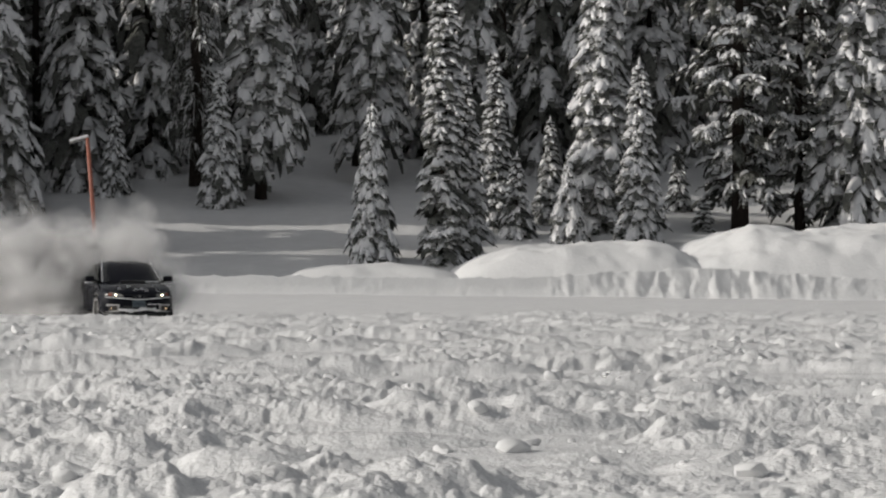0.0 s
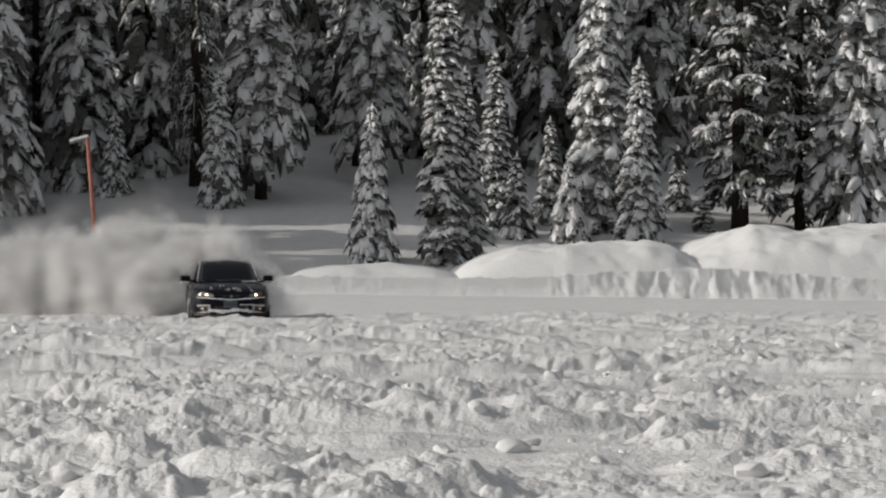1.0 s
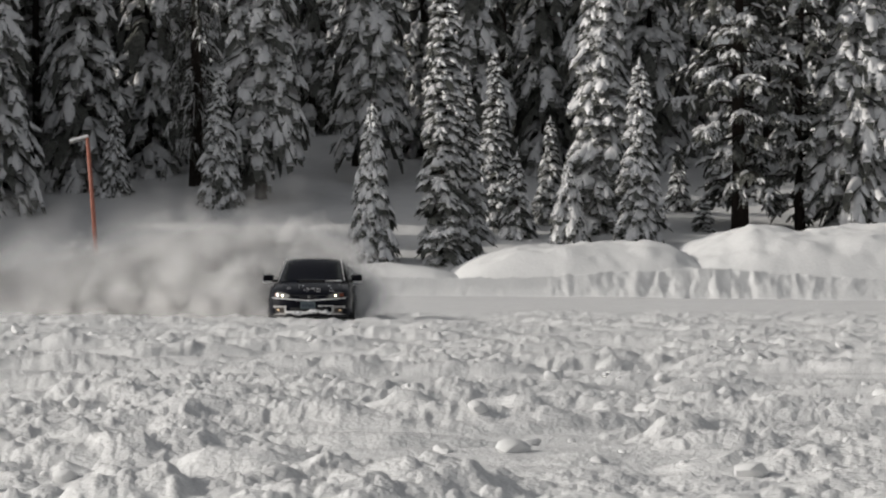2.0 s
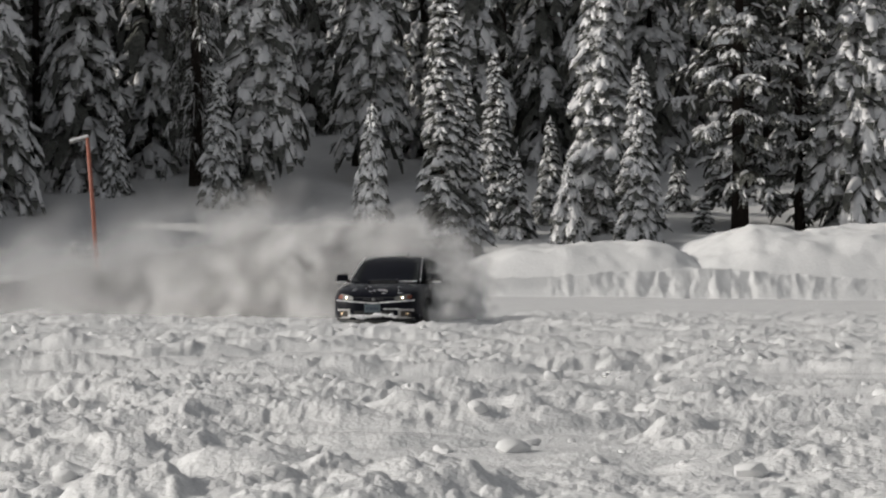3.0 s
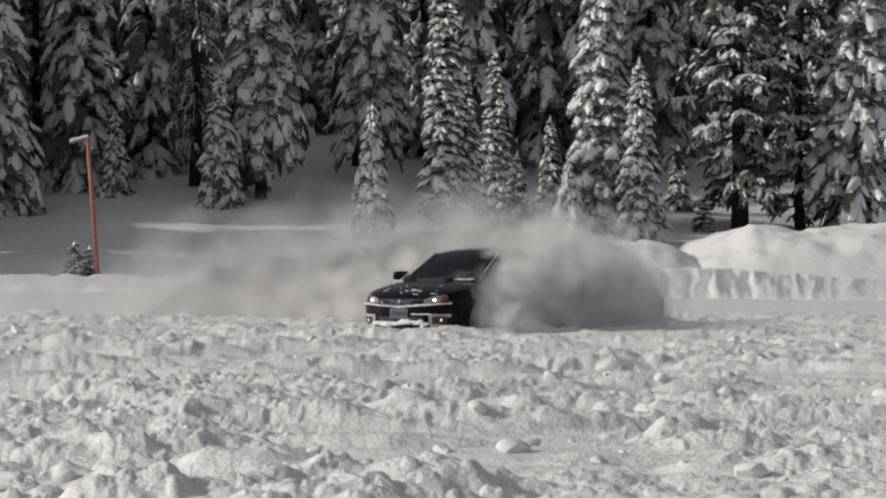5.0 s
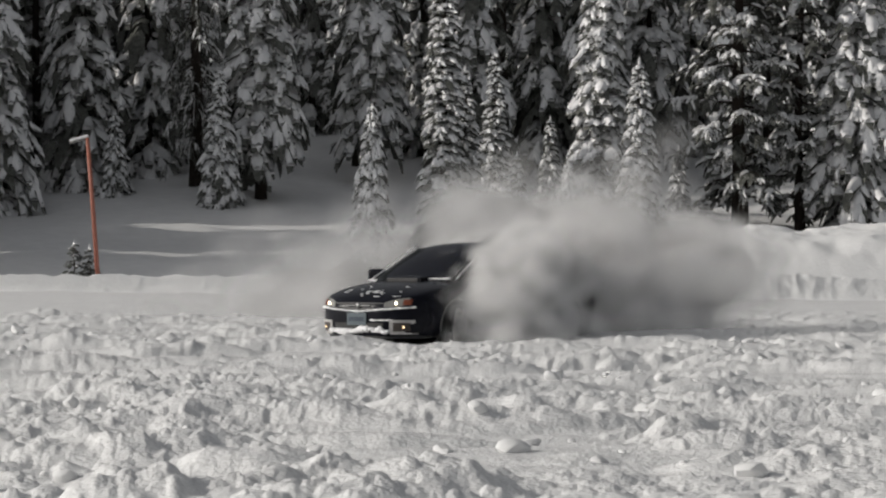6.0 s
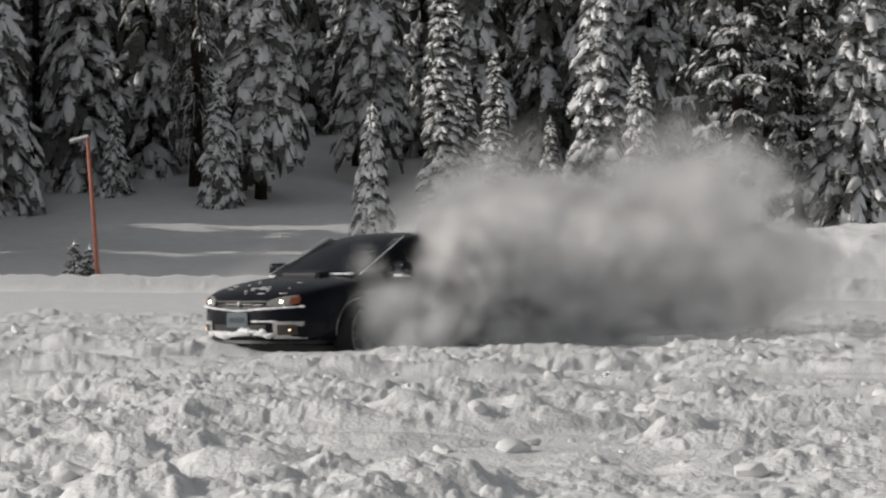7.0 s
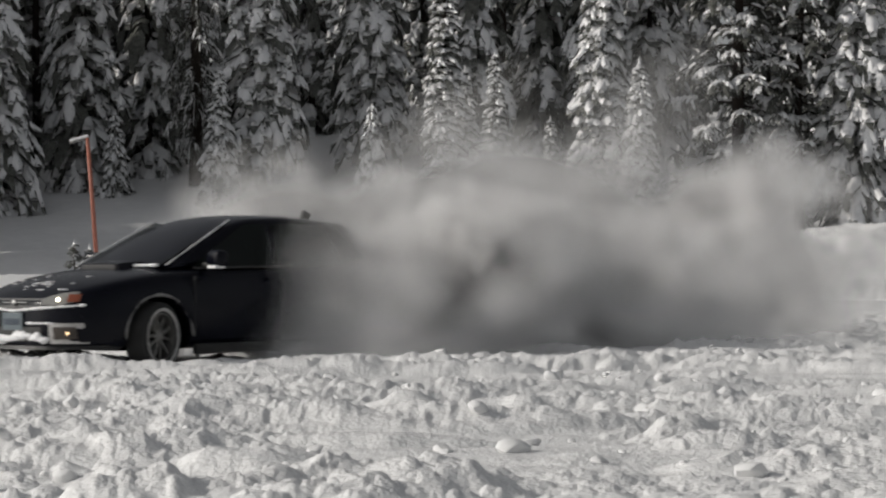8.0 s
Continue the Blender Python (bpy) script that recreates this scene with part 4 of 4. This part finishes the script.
def smooth01(u):
    u = max(0.0, min(1.0, u))
    return u * u * (3 - 2 * u)


def puff_rows(start, at, push, lift, life, z0, quick=4.5):
    """Lies under the snow, is thrown up, drifts and settles back."""
    rows = []
    for t in sorted({0.0, 8.0, *[round(start + k, 2) for k in (0, 0.12, 0.3, 0.6, 1.0, 1.0 + life * 0.5, 1.0 + life, 2.4 + life)]}):
        if t < 0 or t > 8:
            continue
        a = max(0.0, t - start)
        travel = 1 - math.exp(-a * 1.7)
        up = z0 + (lift - z0) * (1 - math.exp(-a * quick))
        up -= (lift - z0) * smooth01((a - 0.8 - 0.4 * life) / (0.6 * life + 1.6))
        rows.append((t, pose(at[0] + push[0] * travel + 0.12 * a, at[1] + push[1] * travel, up, 0, 0, 4 * a)))
    return rows


def add_puff(mesh, rows):
    ob = new("snow_puff", mesh)
    ob.parent = cloud
    PUFF_KEYS.append((ob, rows))


def throw_snow():
    """Each tyre throws snow back and outwards; the slide throws more as the car turns across its way."""
    rng = random.Random(11)
    r = rng.random
    t = -3.4
    tick = 0
    while t < 7.95:
        x, y, h = hermite(CAR_PATH, t)
        fx, fy = math.cos(radians(h)), math.sin(radians(h))
        lx, ly = -fy, fx
        late = smooth01((t - 1.7) / 2.8)
        reach = float(np.interp(t, [-3, 2.0, 3.2, 4.2, 5.0, 5.8, 6.6, 8.0], [1.5, 1.4, 1.0, 0.9, 1.5, 2.35, 1.75, 1.5]))
        for side in (1, -1):
            back = 0.2 - 1.0 * late - 0.7 * r()
            px, py = x + fx * back + lx * side * 0.8, y + fy * back + ly * side * 0.8
            far = 0.5 + 1.2 * r() + late * 1.9 * r() ** 1.4
            out = side * (0.2 + 0.9 * r()) + (late * (0.7 + 1.3 * r()) if side > 0 else 0)
            lift = 0.2 + reach * r()
            add_puff(rng.choice(BROAD), puff_rows(t + 0.1 * r(), (px, py), (-fx * far + lx * out, -fy * far + ly * out), lift, 0.4 + 1.2 * r() + late * (0.6 + 1.9 * r()), -1.8, 7))
            if tick % 2 == 0:
                add_puff(rng.choice(SMALL), puff_rows(t + 0.1 * r(), (px, py), (-fx * 0.6 + lx * side * 0.7 * r(), -fy * 0.6 + ly * side * 0.7 * r()), 0.15 + 0.9 * r(), 0.4 + 0.5 * r(), -1.2, 9))
        if t > 2.2:
            # the near front tyre ploughs sideways and hides the flank
            for k in range(6 if t < 6.9 else (5 if t < 7.25 else 0)):
                fwd, aside = 1.9 + 0.35 * late - 0.7 * r(), 1.05 + 0.3 * r()
                px, py = x + fx * fwd + lx * aside, y + fy * fwd + ly * aside
                go, sweep = 0.3 + 0.9 * r(), 0.9 + 1.1 * r()
                up = 0.05 + (0.8 + 0.6 * late) * r()
                add_puff(rng.choice(SMALL + MIDDLE), puff_rows(t + 0.12 * r(), (px, py), (-fx * go + lx * sweep, -fy * go + ly * sweep), up, 0.3 + 0.7 * r(), -1.2, 9))
        if t > 7.0:
            # a thinner veil off the near tyres along the flank
            for k in range(4):
                fwd, aside = 0.9 - 2.1 * r(), 1.0 + 0.4 * r()
                px, py = x + fx * fwd + lx * aside, y + fy * fwd + ly * aside
                add_puff(rng.choice(BROAD if k else SMALL), puff_rows(t + 0.12 * r(), (px, py), (-fx * (0.4 + r()) + lx * 0.5 * r(), -fy * (0.4 + r()) + ly * 0.5 * r()), 0.1 + 1.0 * r(), 0.8, -1.8, 9))
        if t < 2.6:
            # powder that wraps the car while it comes on nose first
            for k in range(3):
                side = (1, -1, 1)[k]
                fwd, aside = 1.0 - 1.6 * r(), side * (0.7 + 0.8 * r())
                px, py = x + fx * fwd + lx * aside, y + fy * fwd + ly * aside
                add_puff(rng.choice(MIDDLE + BROAD), puff_rows(t + 0.1 * r(), (px, py), (-fx * (0.8 + r()) - 0.5 * r(), -fy * (0.8 + r())), 0.5 + 1.5 * r(), 0.3 + 0.5 * r(), -1.8, 12))
        if 6.9 < t < 7.45:
            # a late burst from the far front tyre, which hangs over the roof
            for k in range(3):
                fwd, aside = 0.0 + 0.8 * r(), -1.0 - 0.5 * r()
                px, py = x + fx * fwd + lx * aside, y + fy * fwd + ly * aside
                add_puff(rng.choice(BROAD), puff_rows(t + 0.1 * r(), (px, py), (-fx * 0.5 * r(), -fy * 0.5 * r()), 0.9 + 0.9 * r(), 1.5, -1.8, 2.6))
        if tick % 2 == 0:
            add_puff(rng.choice(HAZE), puff_rows(t + 0.1, (x - fx * 1.2, y - fy * 1.2), (-fx * 1.4 * r() - 1.2 * (1 - late) * r(), -fy * 1.4 * r()), 0.8 + (0.6 + 0.7 * late) * r(), 3.0 + 1.2 * (1 - late) + 1.2 * r(), -3.1, 3.0))
        t += 0.12
        tick += 1


throw_snow()


# ---------------------------------------------------------------- what moves
def motions():
    rows, spin, angle = [], [], 0.0
    last = hermite(CAR_PATH, 0.0)
    steps = 160
    for i in range(steps + 1):
        t = 8.0 * i / steps
        x, y, h = hermite(CAR_PATH, t)
        if i % 5 == 0:
            sink = float(np.interp(t, [0, 3, 6, 7.3, 8.0], [0.03, 0.06, 0.09, 0.07, 0.01]))
            rows.append((t, pose(x, y, -sink, 0.5 * math.sin(3.1 * t), 0.9 + 0.4 * math.sin(2.3 * t + 1), h)))
        angle += math.degrees(math.hypot(x - last[0], y - last[1]) / 0.325) * 1.25
        last = (x, y)
        spin.append((t, angle))
    walk(car, rows)
    for w in wheels:
        at = w.matrix_basis.translation.copy()
        steer = 1.0 if at.x > 0 else 0.0
        walk(w, [(t, pose(at.x, at.y, at.z, 0, a, steer * float(np.interp(t, [0, 3, 6, 8], [4, 11, 17, 19])))) for t, a in spin])
    for ob, keys in PUFF_KEYS:
        walk(ob, keys)


motions()
